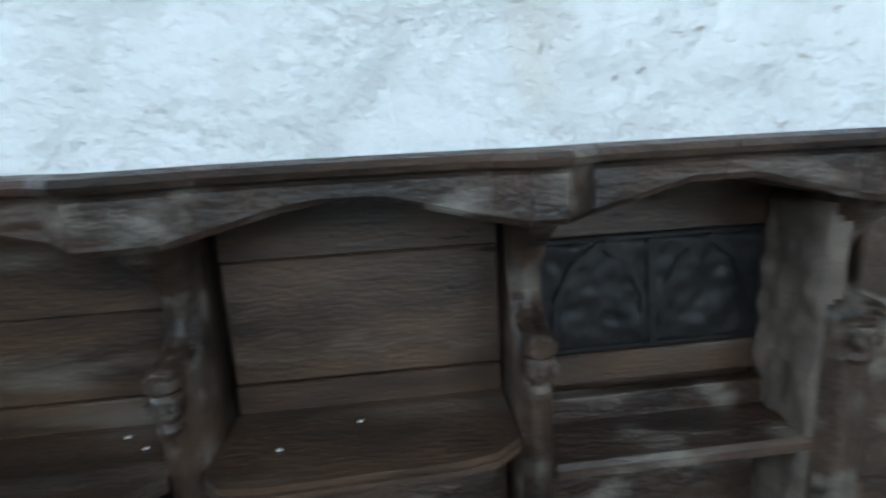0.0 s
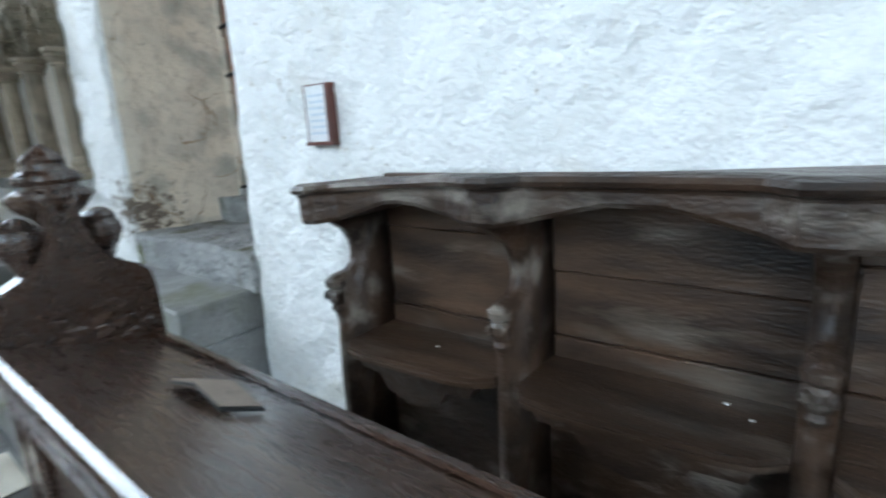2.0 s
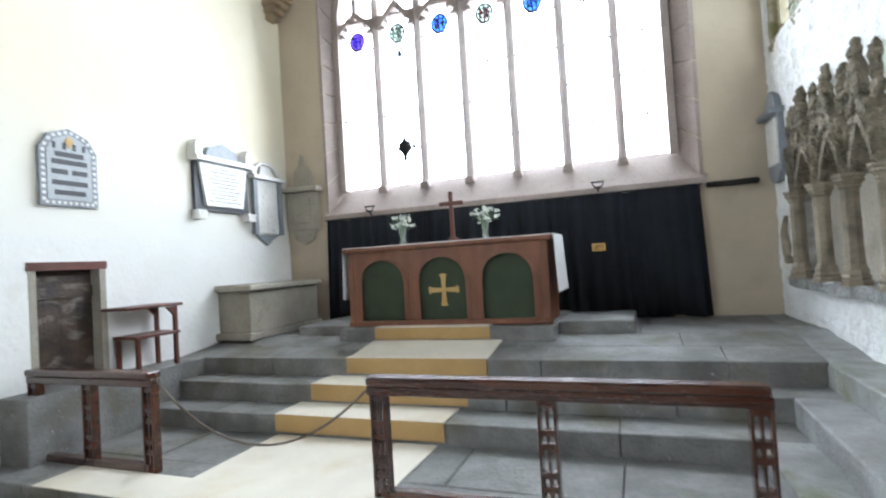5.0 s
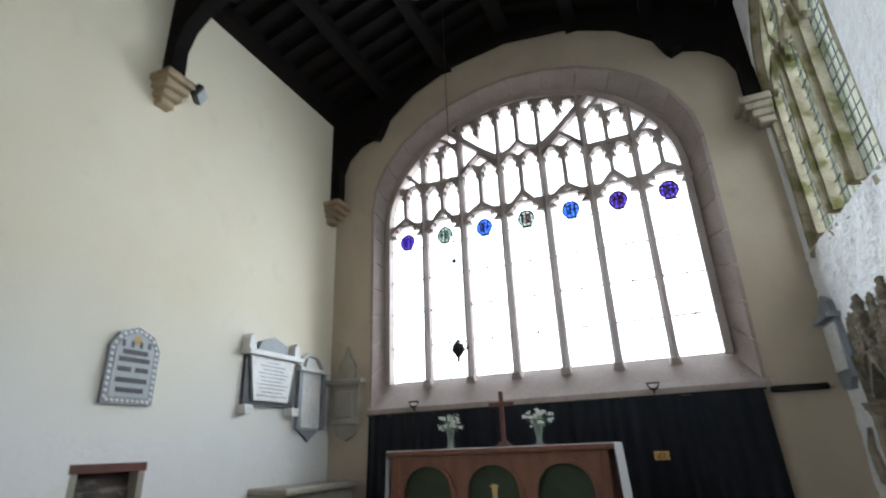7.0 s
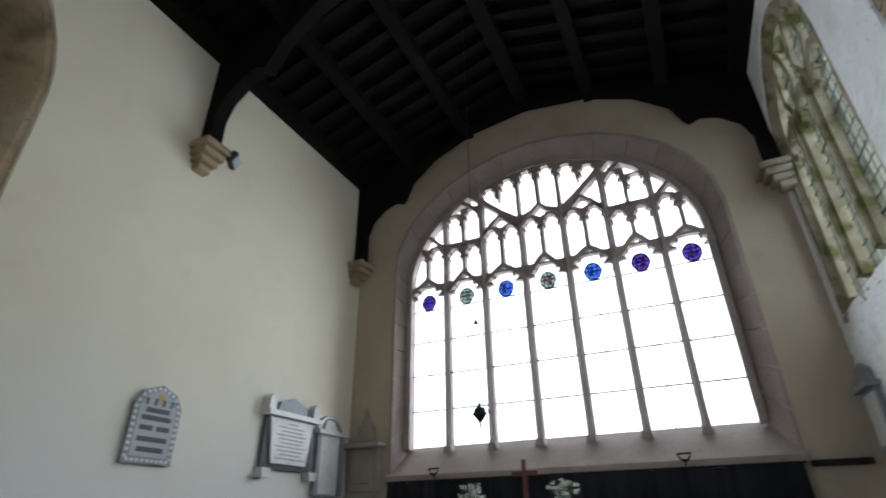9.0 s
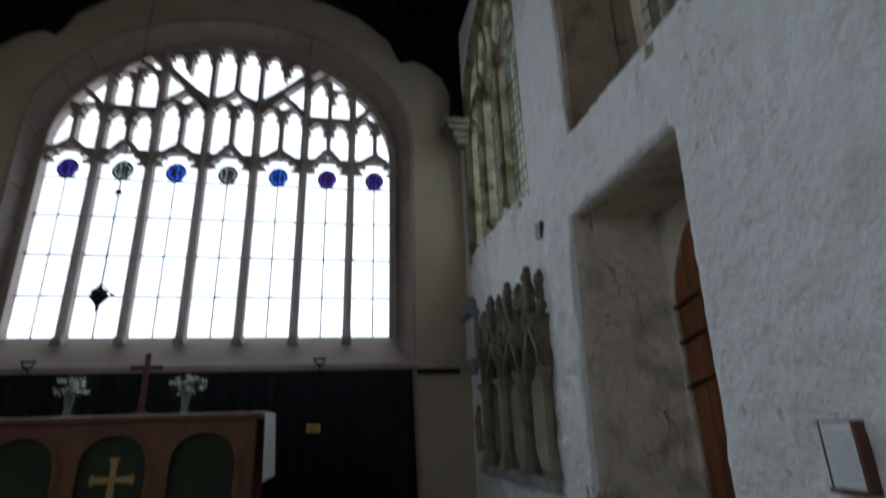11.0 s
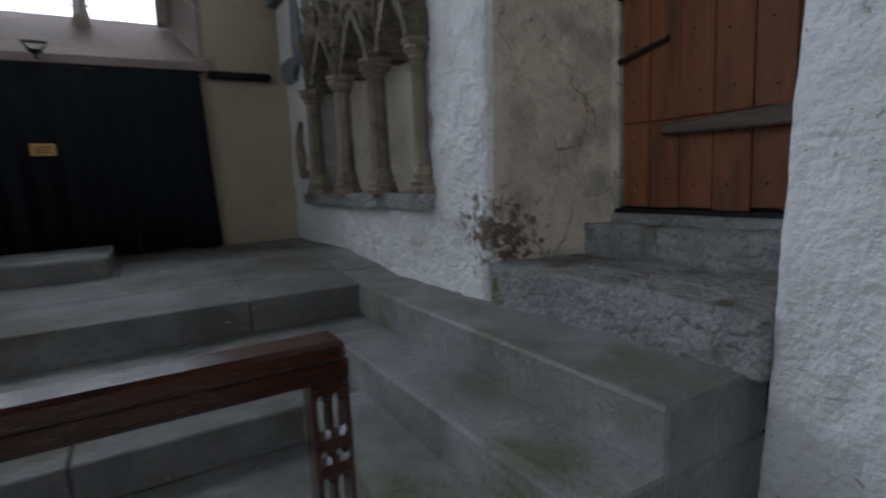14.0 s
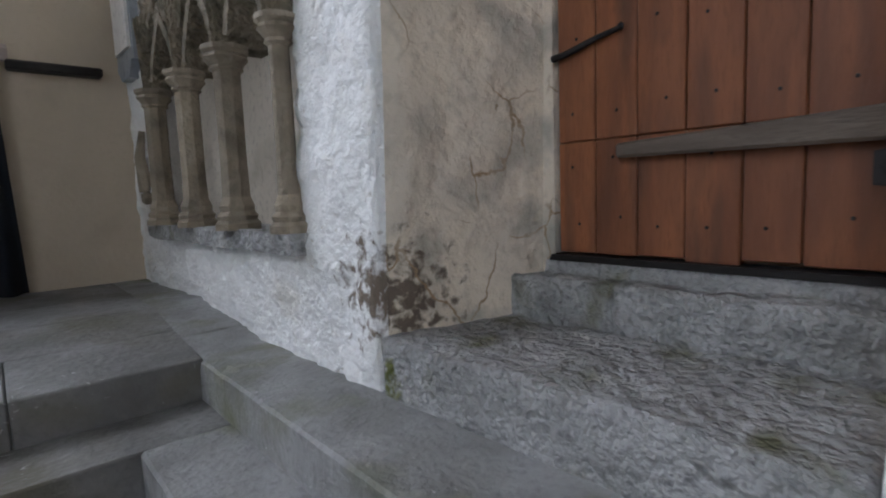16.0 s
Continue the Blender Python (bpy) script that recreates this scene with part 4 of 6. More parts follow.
        for sg in (-1, 1):
            bar(bm, [(u, spring + 0.1), (u + sg * lw * 0.35, spring + 0.45), (u + sg * lw * 0.22, spring + 0.85), (u, apex)], 0.085, place, glass_d - 0.06, glass_d + 0.05)
    bar(bm, [(a, b) for a, b in back], 0.10, place, glass_d - 0.08, glass_d + 0.06)
    part("tracery", bm, tracery_mat, w)
    bm = bmesh.new()
    bm.faces.new([bm.verts.new(place(u, z, glass_d)) for u, z in back])
    g = part("pane", bm, quarry, w, "pale leaded glass")
    g.visible_shadow = False
    bm = bmesh.new()
    step = 0.115
    u = u0 + step
    while u < u1:
        top = apex - abs(u - (u0 + u1) / 2) * 0.9
        tube(bm, [place(u, back[0][1], glass_d - 0.01), place(u, top, glass_d - 0.01)], 0.006, 4)
        u += step
    z = back[0][1] + 0.14
    while z < apex - 0.15:
        wide = (u1 - u0) / 2 * (1 if z < spring else max(0.1, 1 - (z - spring) / (apex - spring)) ** 0.6)
        c = (u0 + u1) / 2
        tube(bm, [place(c - wide, z, glass_d - 0.01), place(c + wide, z, glass_d - 0.01)], 0.006 if int(z * 7) % 4 else 0.011, 4)
        z += 0.14
    part("leading", bm, LEAD, w)
    return w


side_window("window_2", "stone-splayed south window with pale leaded quarries", on_south, fw, bw, 0.44, BROWN_STONE, 2, 9, BROWN_STONE, GREEN_GLASS, 0.12, 0.085)
side_window("window_3", "weathered south window with mossy splayed stone jambs", on_south, fe, be, 0.17, MOSSY_JAMB, 2, 9, MOSSY_JAMB, GREEN_GLASS, 0.10, 0.13, 0.24)
side_window("window_4", "ochre stone traceried north window with leaded glass", on_north, fn, bn, 0.40, OCHRE_STONE, 1, 11, OCHRE_STONE, NORTH_GLASS)


def backdrop(name, corners):
    bm = bmesh.new()
    bm.faces.new([bm.verts.new(c) for c in corners])
    m = bpy.data.materials.new("overcast_sky")
    m.use_nodes = True
    nn = m.node_tree.nodes
    em = nn.new("ShaderNodeEmission")
    em.inputs["Color"].default_value, em.inputs["Strength"].default_value = (0.93, 0.97, 1.0, 1), SKY_GLOW
    m.node_tree.links.new(em.outputs[0], nn["Material Output"].inputs["Surface"])
    return structure(name, bm, m, "bright overcast sky outside the windows", "sky")


SKY_GLOW = 4.0
backdrop("backdrop_east", [(-9, 11, 1), (6, 11, 1), (6, 11, 14), (-9, 11, 14)])
backdrop("backdrop_north", [(-9.5, -9, 0), (-9.5, 8, 0), (-9.5, 8, 14), (-9.5, -9, 14)])
backdrop("backdrop_south", [(6.5, -3, 2), (6.5, 9, 2), (6.5, 9, 14), (6.5, -3, 14)])

# ---- roof trusses on their corbels ----


def truss(y, n_label):
    t = thing("roof_truss", "dark oak arched roof truss with curved braces", "roof truss", "roof trusses")

    def at(u, v, d):
        return (MID + u, y + d, v)
    half = 3.17
    foot = 5.62 if y > 6 else 5.79
    for sg in (-1, 1):
        bm = bmesh.new()
        outline = [(half, TOP + 0.1), (half, foot), (half - 0.17, foot), (half - 0.16, 6.25), (half - 0.26, 6.50), (half - 0.48, 6.70), (half - 0.70, 6.78), (half - 0.86, 6.72), (half - 0.93, 6.82),
                   (half - 1.05, 7.10), (half - 1.5, 7.48), (half - 2.2, 7.78), (0.0, 7.92), (0.0, RIDGE + 0.02)]
        prism(bm, [(sg * a, b) for a, b in outline], at, -0.09, 0.09)
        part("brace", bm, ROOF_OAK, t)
    return t


def corbel(place, u, z, label, n_group):
    c = thing("corbel", label, "corbel", n_group)
    bm = bmesh.new()
    for k in range(4):
        s = 1 - k * 0.2
        d = 0.30 * s
        q = [(u - 0.17 * s - 0.02, z - 0.09 * k - 0.085), (u + 0.17 * s + 0.02, z - 0.09 * k - 0.085), (u + 0.17 * s + 0.02, z - 0.09 * k), (u - 0.17 * s - 0.02, z - 0.09 * k)]
        hexa(bm, [place(*p, -d) for p in q] + [place(*p, 0.05) for p in q])
    bmesh.ops.bevel(bm, geom=bm.edges[:], offset=0.012, segments=1, affect="EDGES")
    part("block", bm, OCHRE_STONE if "ochre" in label else SEDILIA_STONE, c)
    return c


for y in (6.74, 3.45, 0.1, -3.2):
    truss(y, "")
    corbel(on_north, y - 0.02 if y < 6 else 6.66, 5.63 if y > 6 else 5.80, "ochre moulded stone corbel on the north wall", "roof corbels")
    corbel(on_south, y - 0.02 if y < 6 else 6.66, 5.63 if y > 6 else 5.80, "brown moulded stone corbel on the south wall", "roof corbels")


def floodlight(pos, toward, label):
    f = thing("floodlight", label, "floodlight", "floodlights")
    m = look(pos, toward)
    bm = boxed(-0.11, 0.11, -0.085, 0.085, 0.0, 0.09, 0.02)
    bm.transform(m)
    part("housing", bm, BLACK_PLASTIC, f)
    bm = boxed(-0.09, 0.09, -0.065, 0.065, -0.012, -0.002, 0.003)
    bm.transform(m)
    part("lens", bm, LENS, f, "pale glass lens")
    bm = bmesh.new()
    tube(bm, [m @ Vector((-0.12, 0, 0.04)), m @ Vector((-0.14, 0, 0.16)), m @ Vector((0.14, 0, 0.16)), m @ Vector((0.12, 0, 0.04))], 0.012, 6)
    part("bracket", bm, IRON, f)
    side = -1 if pos[0] < 0 else 1
    wall_x = NORTH if side < 0 else on_south(pos[1], 0, 0)[0]
    part("wall_arm", tube(bmesh.new(), [m @ Vector((0, 0, 0.15)), (wall_x, pos[1] - 0.02, pos[2] + 0.06)], 0.012, 6), IRON, f)


floodlight((-4.50, 3.72, 5.72), (-2.0, 5.5, 4.0), "small black floodlight beside the north corbel")
floodlight((1.42, 4.0, 6.27), (-1.0, 5.2, 3.5), "small black floodlight high on the south wall")

# ---- choir stalls on the south side ----


def flat_x(x0):
    """Outline coordinates (y, z) laid on a plane that faces the aisle."""
    return lambda u, v, d: (x0 + d, u, v)


def flat_y(y0):
    return lambda u, v, d: (u, y0 + d, v)


ARM = [(1.735, 0.05), (1.465, 0.05), (1.47, 0.30), (1.475, 0.62), (1.485, 0.78), (1.475, 0.82), (1.47, 0.86), (1.465, 0.90), (1.455, 0.92), (1.455, 0.94),
       (1.475, 0.95), (1.53, 0.955), (1.56, 0.975), (1.568, 1.01), (1.56, 1.05), (1.53, 1.095), (1.475, 1.13), (1.435, 1.155), (1.415, 1.21), (1.735, 1.21)]
ARM_Y = (1.715, 1.085, 0.408, -0.266, -0.93)
stalls = thing("choir_stalls", "dark worn oak choir stalls with tip-up seats against the wall", "choir stalls")
for k, y in enumerate(ARM_Y):
    t = 0.062 if k < 4 else 0.10
    arm = part("arm", prism(bmesh.new(), ARM, flat_y(y), -t / 2, t / 2), STALL_OAK, stalls)
    mod = bmesh.new()
    mod.from_mesh(arm.data)
    bmesh.ops.bevel(mod, geom=[e for e in mod.edges if abs(e.verts[0].co.y - e.verts[1].co.y) < 0.001], offset=0.012, segments=2, affect="EDGES")
    mod.to_mesh(arm.data)
    mod.free()
    smooth(arm)
    # carved knob under the elbow: collar, cap and pendant
    bm = bmesh.new()
    lathe(bm, [(0.012, -0.105), (0.022, -0.09), (0.018, -0.075), (0.027, -0.06), (0.03, -0.03), (0.024, -0.02), (0.034, -0.01), (0.036, 0.008), (0.024, 0.016)], (1.475, y, 0.925), 10)
    for a in (-0.022, 0.0, 0.022):
        ball(bm, (1.452, y + a, 0.885), 0.012, k, 0.3, (1, 1, 1.6), 1)
    part("knob", bm, STALL_OAK, arm, "small carved oak capital under the elbow")


def relief(bm, u0, u1, v0, v1, place, depth, seed, nu=40, nv=40, rim=0.06):
    """A carved sheet: leafy forms and tracery worn soft, with closed sides."""
    rows = []
    for j in range(nv + 1):
        row = []
        for i in range(nu + 1):
            u, v = i / nu, j / nv
            p = Vector((u * (u1 - u0), v * (v1 - v0), seed))
            d = 0.55 * abs(noise.noise(p * 13)) + 0.35 * max(0.0, math.sin(p.x * 42 + 2 * noise.noise(p * 6))) * max(0.0, math.sin(p.y * 30)) + 0.25 * noise.noise(p * 34)
            edge = min(u, 1 - u, v, 1 - v) / rim
            row.append(bm.verts.new(place(u0 + u * (u1 - u0), v0 + v * (v1 - v0), depth * d * min(1.0, edge) if edge > 0 else -depth)))
        rows.append(row)
    for a, b in zip(rows, rows[1:]):
        for k in range(nu):
            bm.faces.new((a[k], a[k + 1], b[k + 1], b[k]))
    return bm


rg = random.Random(9)
bm = relief(bmesh.new(), 1.50, 1.70, 0.30, 1.16, lambda u, v, d: (u, -0.872 + d, v), 0.035, 3.0, 24, 60)
smooth(part("carving", bm, GREY_WOOD, stalls, "worn grey carved relief on the stall end"))


def capping(y0, y1, bump0, bump1, mat=None):
    """One length of the moulded capping rail: it swells forward over the arms and arches up between them."""
    bm = bmesh.new()
    rings = []
    n_ = 36
    for i in range(n_ + 1):
        y = y0 + (y1 - y0) * i / n_
        f = 0.0
        for b in ARM_Y:
            s = abs(y - b)
            f = max(f, 1.0 if s < 0.055 else max(0.0, 1 - (s - 0.055) / 0.03) * 0.75 + 0.25 * max(0.0, 1 - s / 0.3) if s < 0.3 else 0.0)
        xf = 1.428 - 0.058 * f
        near = min(abs(y - b) for b in ARM_Y)
        zb = 1.188 + 0.050 * min(1.0, max(0.0, near - 0.07) / 0.2)
        wall_x = on_south(y, 0, 0)[0] - 0.004
        dz = -0.054 + 0.034 * min(1.0, max(0.0, (1.73 - y) / 0.6))
        back_dz = -0.068 + 0.034 * min(1.0, max(0.0, 1.2 - y))  # the top falls towards the wall
        prof = [(wall_x, 1.315), (xf + 0.02, 1.315), (xf - 0.005, 1.308), (xf - 0.012, 1.297), (xf - 0.006, 1.286), (xf + 0.012, 1.280), (xf + 0.016, 1.272), (xf + 0.016, zb + 0.012), (xf + 0.026, zb), (wall_x, zb)]
        rings.append([bm.verts.new((a, y, b + (back_dz if a == wall_x and b > 1.3 else dz))) for a, b in prof])
    for a, b in zip(rings, rings[1:]):
        for q in range(len(a)):
            bm.faces.new((a[q], a[(q + 1) % len(a)], b[(q + 1) % len(b)], b[q]))
    bm.faces.new(rings[0][::-1])
    bm.faces.new(rings[-1])
    return part("capping", bm, mat or STALL_OAK, stalls)


for a, b in ((-0.352, 1.735), (-0.60, -0.355), (-1.02, -0.603), (-1.9, -1.023)):
    capping(a, b, 0, 0)
for k in range(4):
    ya, yb = ARM_Y[k + 1] + 0.035, ARM_Y[k] - 0.035
    # back boards
    for z0, z1, dx in ((0.715, 0.79, 0.0), (0.793, 0.985 if k == 1 else 1.075, 0.008), (0.988 if k == 1 else 1.078, 1.26, 0.002)):
        if k == 3 and z0 == 0.793:
            continue
        bm = boxed(1.695 + dx, 1.735, ya, yb, z0, z1, 0.004)
        part("back_board", bm, SEAT_OAK, stalls)
    # lower dark boarding under the seat
    part("kick_board", boxed(1.66, 1.70, ya, yb, 0.05, 0.70, 0.003), STALL_OAK, stalls)
    if k < 3:
        seat = part("seat", prism(bmesh.new(), [(1.70, ya), (1.70, yb), (1.475, yb), (1.435, yb - 0.04), (1.425, yb - 0.12), (1.435, ya + 0.12), (1.45, ya + 0.05), (1.49, ya)],
                                  lambda u, v, d: (u, v, d), 0.695, 0.727), SEAT_OAK, stalls)
        bm = bmesh.new()
        line = [(1.477, yb - 0.004), (1.432, yb - 0.044), (1.421, yb - 0.122), (1.431, ya + 0.122), (1.447, ya + 0.054), (1.49, ya + 0.004)]
        bar(bm, line, 0.012, lambda u, v, d: (u, v, d), 0.706, 0.714)
        part("moulding", bm, SEAT_OAK, seat)
        c = (ya + yb) / 2
        bm = prism(bmesh.new(), [(ya + 0.05, 0.694), (yb - 0.05, 0.694), (yb - 0.07, 0.655), (c + 0.13, 0.65), (c + 0.1, 0.60), (c, 0.575), (c - 0.1, 0.60), (c - 0.13, 0.65), (ya + 0.07, 0.655)], flat_x(1.46), 0.0, 0.12)
        part("misericord", bm, STALL_OAK, seat, "carved ledge under the tip-up seat")
        # plaster crumbs that lie on the seat
        bm = bmesh.new()
        for q in range(2 if k else 1):
            yc = ya + rg.uniform(0.08, yb - ya - 0.08)
            ball(bm, (1.50 + rg.uniform(0, 0.14) + 0.0435 * (1.72 - yc), yc, 0.729), 0.005, q, 0.5, (1, 1.3, 0.7), 1)
        tagged(part("plaster_crumbs", bm, LIMEWASH), "pale plaster crumbs scattered on the oak seat", "crumbs", kind="stuff")
    else:
        part("panel_board", boxed(1.70, 1.735, ya, yb, 0.793, 1.075, 0.004), BLACK_OAK, stalls)
        bm = relief(bmesh.new(), ya + 0.005, yb - 0.005, 0.80, 1.07, lambda u, v, d: (1.698 - d, u, v), 0.022, 7.0, 60, 34)
        carved = smooth(part("carved_panel", bm, BLACK_OAK, stalls, "blackened broken carved panel"))
        mid = (ya + yb) / 2
        for c_ in (mid - 0.13, mid + 0.13):
            for sg in (-1, 1):
                part("tracery_rib", bar(bmesh.new(), [(c_ + sg * 0.11, 0.83), (c_ + sg * 0.104, 0.93), (c_ + sg * 0.066, 1.01), (c_, 1.06)], 0.018, lambda u, v, d: (1.70 + d, u, v), -0.012, 0.0), BLACK_OAK, carved)
        part("mullion", bar(bmesh.new(), [(mid, 0.81), (mid + 0.012, 1.065)], 0.022, lambda u, v, d: (1.70 + d, u, v), -0.016, 0.0), BLACK_OAK, carved)
        part("seat_ledge", boxed(1.50, 1.70, ya, yb, 0.60, 0.64, 0.01), STALL_OAK, stalls)
part("wall_boarding", boxed(1.737, 1.748, -1.88, 1.70, 0.05, 1.19, 0.002), STALL_OAK, stalls)
part("end_boarding", boxed(1.55, 1.735, -1.88, -0.985, 0.05, 1.20, 0.006), STALL_OAK, stalls)
part("foot_board", boxed(1.30, 1.735, -1.9, 1.72, 0.0, 0.05, 0.006), STALL_OAK, stalls)

# the row stands slightly askew, with the wall behind it
for ob in stalls.children_recursive:
    if ob.type == "MESH":
        for v in ob.data.vertices:
            v.co.x = min(v.co.x - 0.02 + 0.040 * (1.72 - v.co.y), on_south(v.co.y, 0, 0)[0] + 0.02)

# ---- choir desk with its poppyhead end ----
desk = thing("choir_desk", "polished dark oak choir desk with sloping top and panelled front", "choir desk")
bm = prism(bmesh.new(), [(0.602, 1.045), (0.590, 1.038), (0.585, 1.026), (0.592, 1.017), (0.602, 1.013), (0.602, 1.006), (0.614, 1.000), (0.614, 0.972), (0.915, 0.925), (0.915, 0.958)], lambda u, v, d: (u, d, v), 0.30, 1.645)
part("desk_top", bm, DESK_OAK, desk)
for q, (dx, z) in enumerate(((0.010, 0.992), (0.016, 0.967), (0.012, 0.945))):
    part("edge_moulding", boxed(0.588 + dx, 0.64, 0.30, 1.645, z - 0.022, z - 0.004, 0.006), DESK_OAK, desk)
part("book_ledge", prism(bmesh.new(), [(0.897, 0.966), (0.917, 0.962), (0.917, 0.972), (0.899, 0.975)], lambda u, v, d: (u, d, v), 0.30, 1.645), DESK_OAK, desk)
for k in range(5):
    y = 0.31 + k * 0.315
    part("stile", boxed(0.612, 0.655, y, min(y + 0.07, 1.644), 0.14, 0.945, 0.008), DESK_OAK, desk)
    if k < 4:
        part("panel", boxed(0.632, 0.650, y + 0.072, y + 0.313, 0.145, 0.94, 0.004), DESK_OAK, desk)
part("bottom_rail", boxed(0.606, 0.66, 0.30, 1.645, 0.0, 0.14, 0.008), DESK_OAK, desk)
part("end_panel", boxed(0.60, 0.91, 0.30, 0.335, 0.0, 0.93, 0.006), DESK_OAK, desk)
part("inner_shelf", boxed(0.66, 0.90, 0.335, 1.645, 0.72, 0.745, 0.004), DESK_OAK, desk)


def mirror_outline(half, cx):
    return [(cx - a, z) for a, z in half] + [(cx + a, z) for a, z in half[::-1]]


PCX = 0.766
PY = 1.685
half = [(0.158, 0.0), (0.156, 0.90), (0.153, 1.09), (0.146, 1.125), (0.125, 1.145), (0.092, 1.162), (0.064, 1.188), (0.045, 1.22), (0.036, 1.25), (0.034, 1.29), (0.034, 1.32)]
end = part("bench_end", prism(bmesh.new(), mirror_outline(half, PCX), flat_y(PY), -0.035, 0.035), DESK_OAK, desk, "carved oak bench end with a poppyhead")
mod = bmesh.new()
mod.from_mesh(end.data)
bmesh.ops.bevel(mod, geom=[e for e in mod.edges if abs(e.verts[0].co.y - e.verts[1].co.y) < 0.001], offset=0.008, segments=2, affect="EDGES")
mod.to_mesh(end.data)
mod.free()
# raised ogee moulding on both faces
for f in (-1, 1):
    bm = bmesh.new()
    for sg in (-1, 1):
        bar(bm, [(PCX + sg * a, z - 0.02) for a, z in ((0.140, 1.115), (0.115, 1.142), (0.085, 1.160), (0.058, 1.188), (0.036, 1.225), (0.022, 1.27), (0.014, 1.355))], 0.018, flat_y(PY + f * 0.035), -0.006, 0.006)
        for q in range(16):
            a, z = 0.02 + 0.10 * rg.random(), 0.985 + 0.105 * rg.random()
            ball(bm, (PCX + sg * a, PY + f * 0.036, z), rg.uniform(0.010, 0.022), q + 3, 0.6, (1.2, 0.35, 0.8), 1)
    part("carved_foliage", bm, DESK_OAK, end)


def fused(ob, size):
    """Melt overlapping carved lumps into one body."""
    r = ob.modifiers.new("fuse", "REMESH")
    r.mode, r.voxel_size, r.use_smooth_shade = "VOXEL", size, True
    return ob


def leafy(cx, profile, lobes, twist, amount, flat, seed):
    """A turned and lobed carved body: tiers of leaf tips round a stem."""
    bm, rows, n_ = bmesh.new(), [], 40
    fine = []
    for (z0, r0), (z1, r1) in zip(profile, profile[1:]):
        fine += [(z0 + (z1 - z0) * q / 3, r0 + (r1 - r0) * q / 3) for q in range(3)]
    fine.append(profile[-1])
    for z, r in fine:
        row = []
        for k in range(n_):
            a = k * math.tau / n_
            g = 1 + amount * (abs(math.cos(lobes / 2 * a + twist * (z - 1.2))) - 0.5)
            g += 0.16 * noise.noise(Vector((math.cos(a) * 2.2 + seed, math.sin(a) * 2.2, z * 24)))
            row.append(bm.verts.new((cx + r * g * math.cos(a), PY + r * g * flat * math.sin(a), z)))
        rows.append(row)
    for p, q in zip(rows, rows[1:]):
        for k in range(n_):
            bm.faces.new((p[k], p[(k + 1) % n_], q[(k + 1) % n_], q[k]))
    bm.faces.new(rows[0][::-1])
    bm.faces.new(rows[-1])
    return bm


BUD = [(1.172, 0.012), (1.19, 0.022), (1.205, 0.026), (1.215, 0.034), (1.235, 0.043), (1.255, 0.042), (1.27, 0.034), (1.278, 0.036), (1.29, 0.024), (1.296, 0.006)]
for sg in (-1, 1):
    part("side_bud", leafy(PCX + sg * 0.074, [(z - 0.012, r * 0.82) for z, r in BUD], 4, 10 * sg, 0.30, 0.9, 3 + sg), DESK_OAK, end, "curled carved leaf bud")
FINIAL = [(1.262, 0.026), (1.278, 0.036), (1.290, 0.050), (1.304, 0.060), (1.316, 0.066), (1.326, 0.060), (1.334, 0.047), (1.342, 0.045), (1.352, 0.050), (1.362, 0.046), (1.372, 0.034), (1.384, 0.029), (1.392, 0.031), (1.402, 0.025), (1.414, 0.013), (1.424, 0.004)]
part("finial", leafy(PCX - 0.004, FINIAL, 4, 0, 0.42, 0.62, 8), DESK_OAK, end, "lobed lozenge-shaped poppyhead finial")

DESK_SHIFT = -0.03
booklet = thing("booklet", "worn dark-covered booklet lying open face down on the desk", "booklet")
bm = bmesh.new()


def desk_z(x):
    return 1.045 - (x - 0.602) * 0.278 + 0.003


for a, b in ((1.12, 1.20), (1.20, 1.29)):
    zc = 0.022
    p = [(0.772, a), (0.826, a - 0.035), (0.826, b - 0.035), (0.772, b)]
    ha, hb = (0.002, zc) if a < 1.15 else (zc, 0.002)
    lift = [ha, ha, hb, hb]
    low = [(x, y, desk_z(x) + l) for (x, y), l in zip(p, lift)]
    hexa(bm, low + [(x, y, z + 0.006) for x, y, z in low])
part("cover", bm, BLACK_PLASTIC, booklet)
bm = bmesh.new()
for a, b in ((1.125, 1.20), (1.20, 1.285)):
    p = [(0.774, a), (0.824, a - 0.033), (0.824, b - 0.033), (0.774, b)]
    ha, hb = (0.002, 0.022) if a < 1.15 else (0.022, 0.002)
    low = [(x, y, desk_z(x) + l + 0.007) for (x, y), l in zip(p, (ha, ha, hb, hb))]
    hexa(bm, low + [(x, y, z + 0.004) for x, y, z in low])
part("worn_back", bm, WORN_CARD, booklet, "scuffed pale brown back")

for ob in desk.children_recursive + booklet.children_recursive:
    if ob.type == "MESH":
        for v in ob.data.vertices:
            v.co.x += DESK_SHIFT

# framed notice on the south wall
notice = thing("framed_notice", "small framed paper notice hanging on the limewashed wall", "notice")
NX = on_south(2.0, 0, 0)[0] - 0.030
bm = bmesh.new()
for u0, u1, z0, z1 in ((1.938, 1.955, 1.372, 1.585), (2.086, 2.093, 1.372, 1.585), (1.938, 2.093, 1.362, 1.376), (1.938, 2.093, 1.582, 1.587)):
    box(bm, NX - (0.012 if u1 < 2.0 or z1 < 1.4 else 0.001), NX + 0.03, u0, u1, z0, z1, 0.002)
part("frame", bm, FRAME_WOOD, notice)
part("paper", boxed(NX + 0.002, NX + 0.012, 1.953, 2.085, 1.374, 1.582), PAPER, notice)
bm = bmesh.new()
for q in range(7):
    z = 1.55 - q * 0.023
    box(bm, NX + 0.000, NX + 0.003, 1.972 + 0.004 * (q % 3), 2.07 - 0.008 * (q % 2), z - 0.009, z)
part("printed_lines", bm, INK, notice)

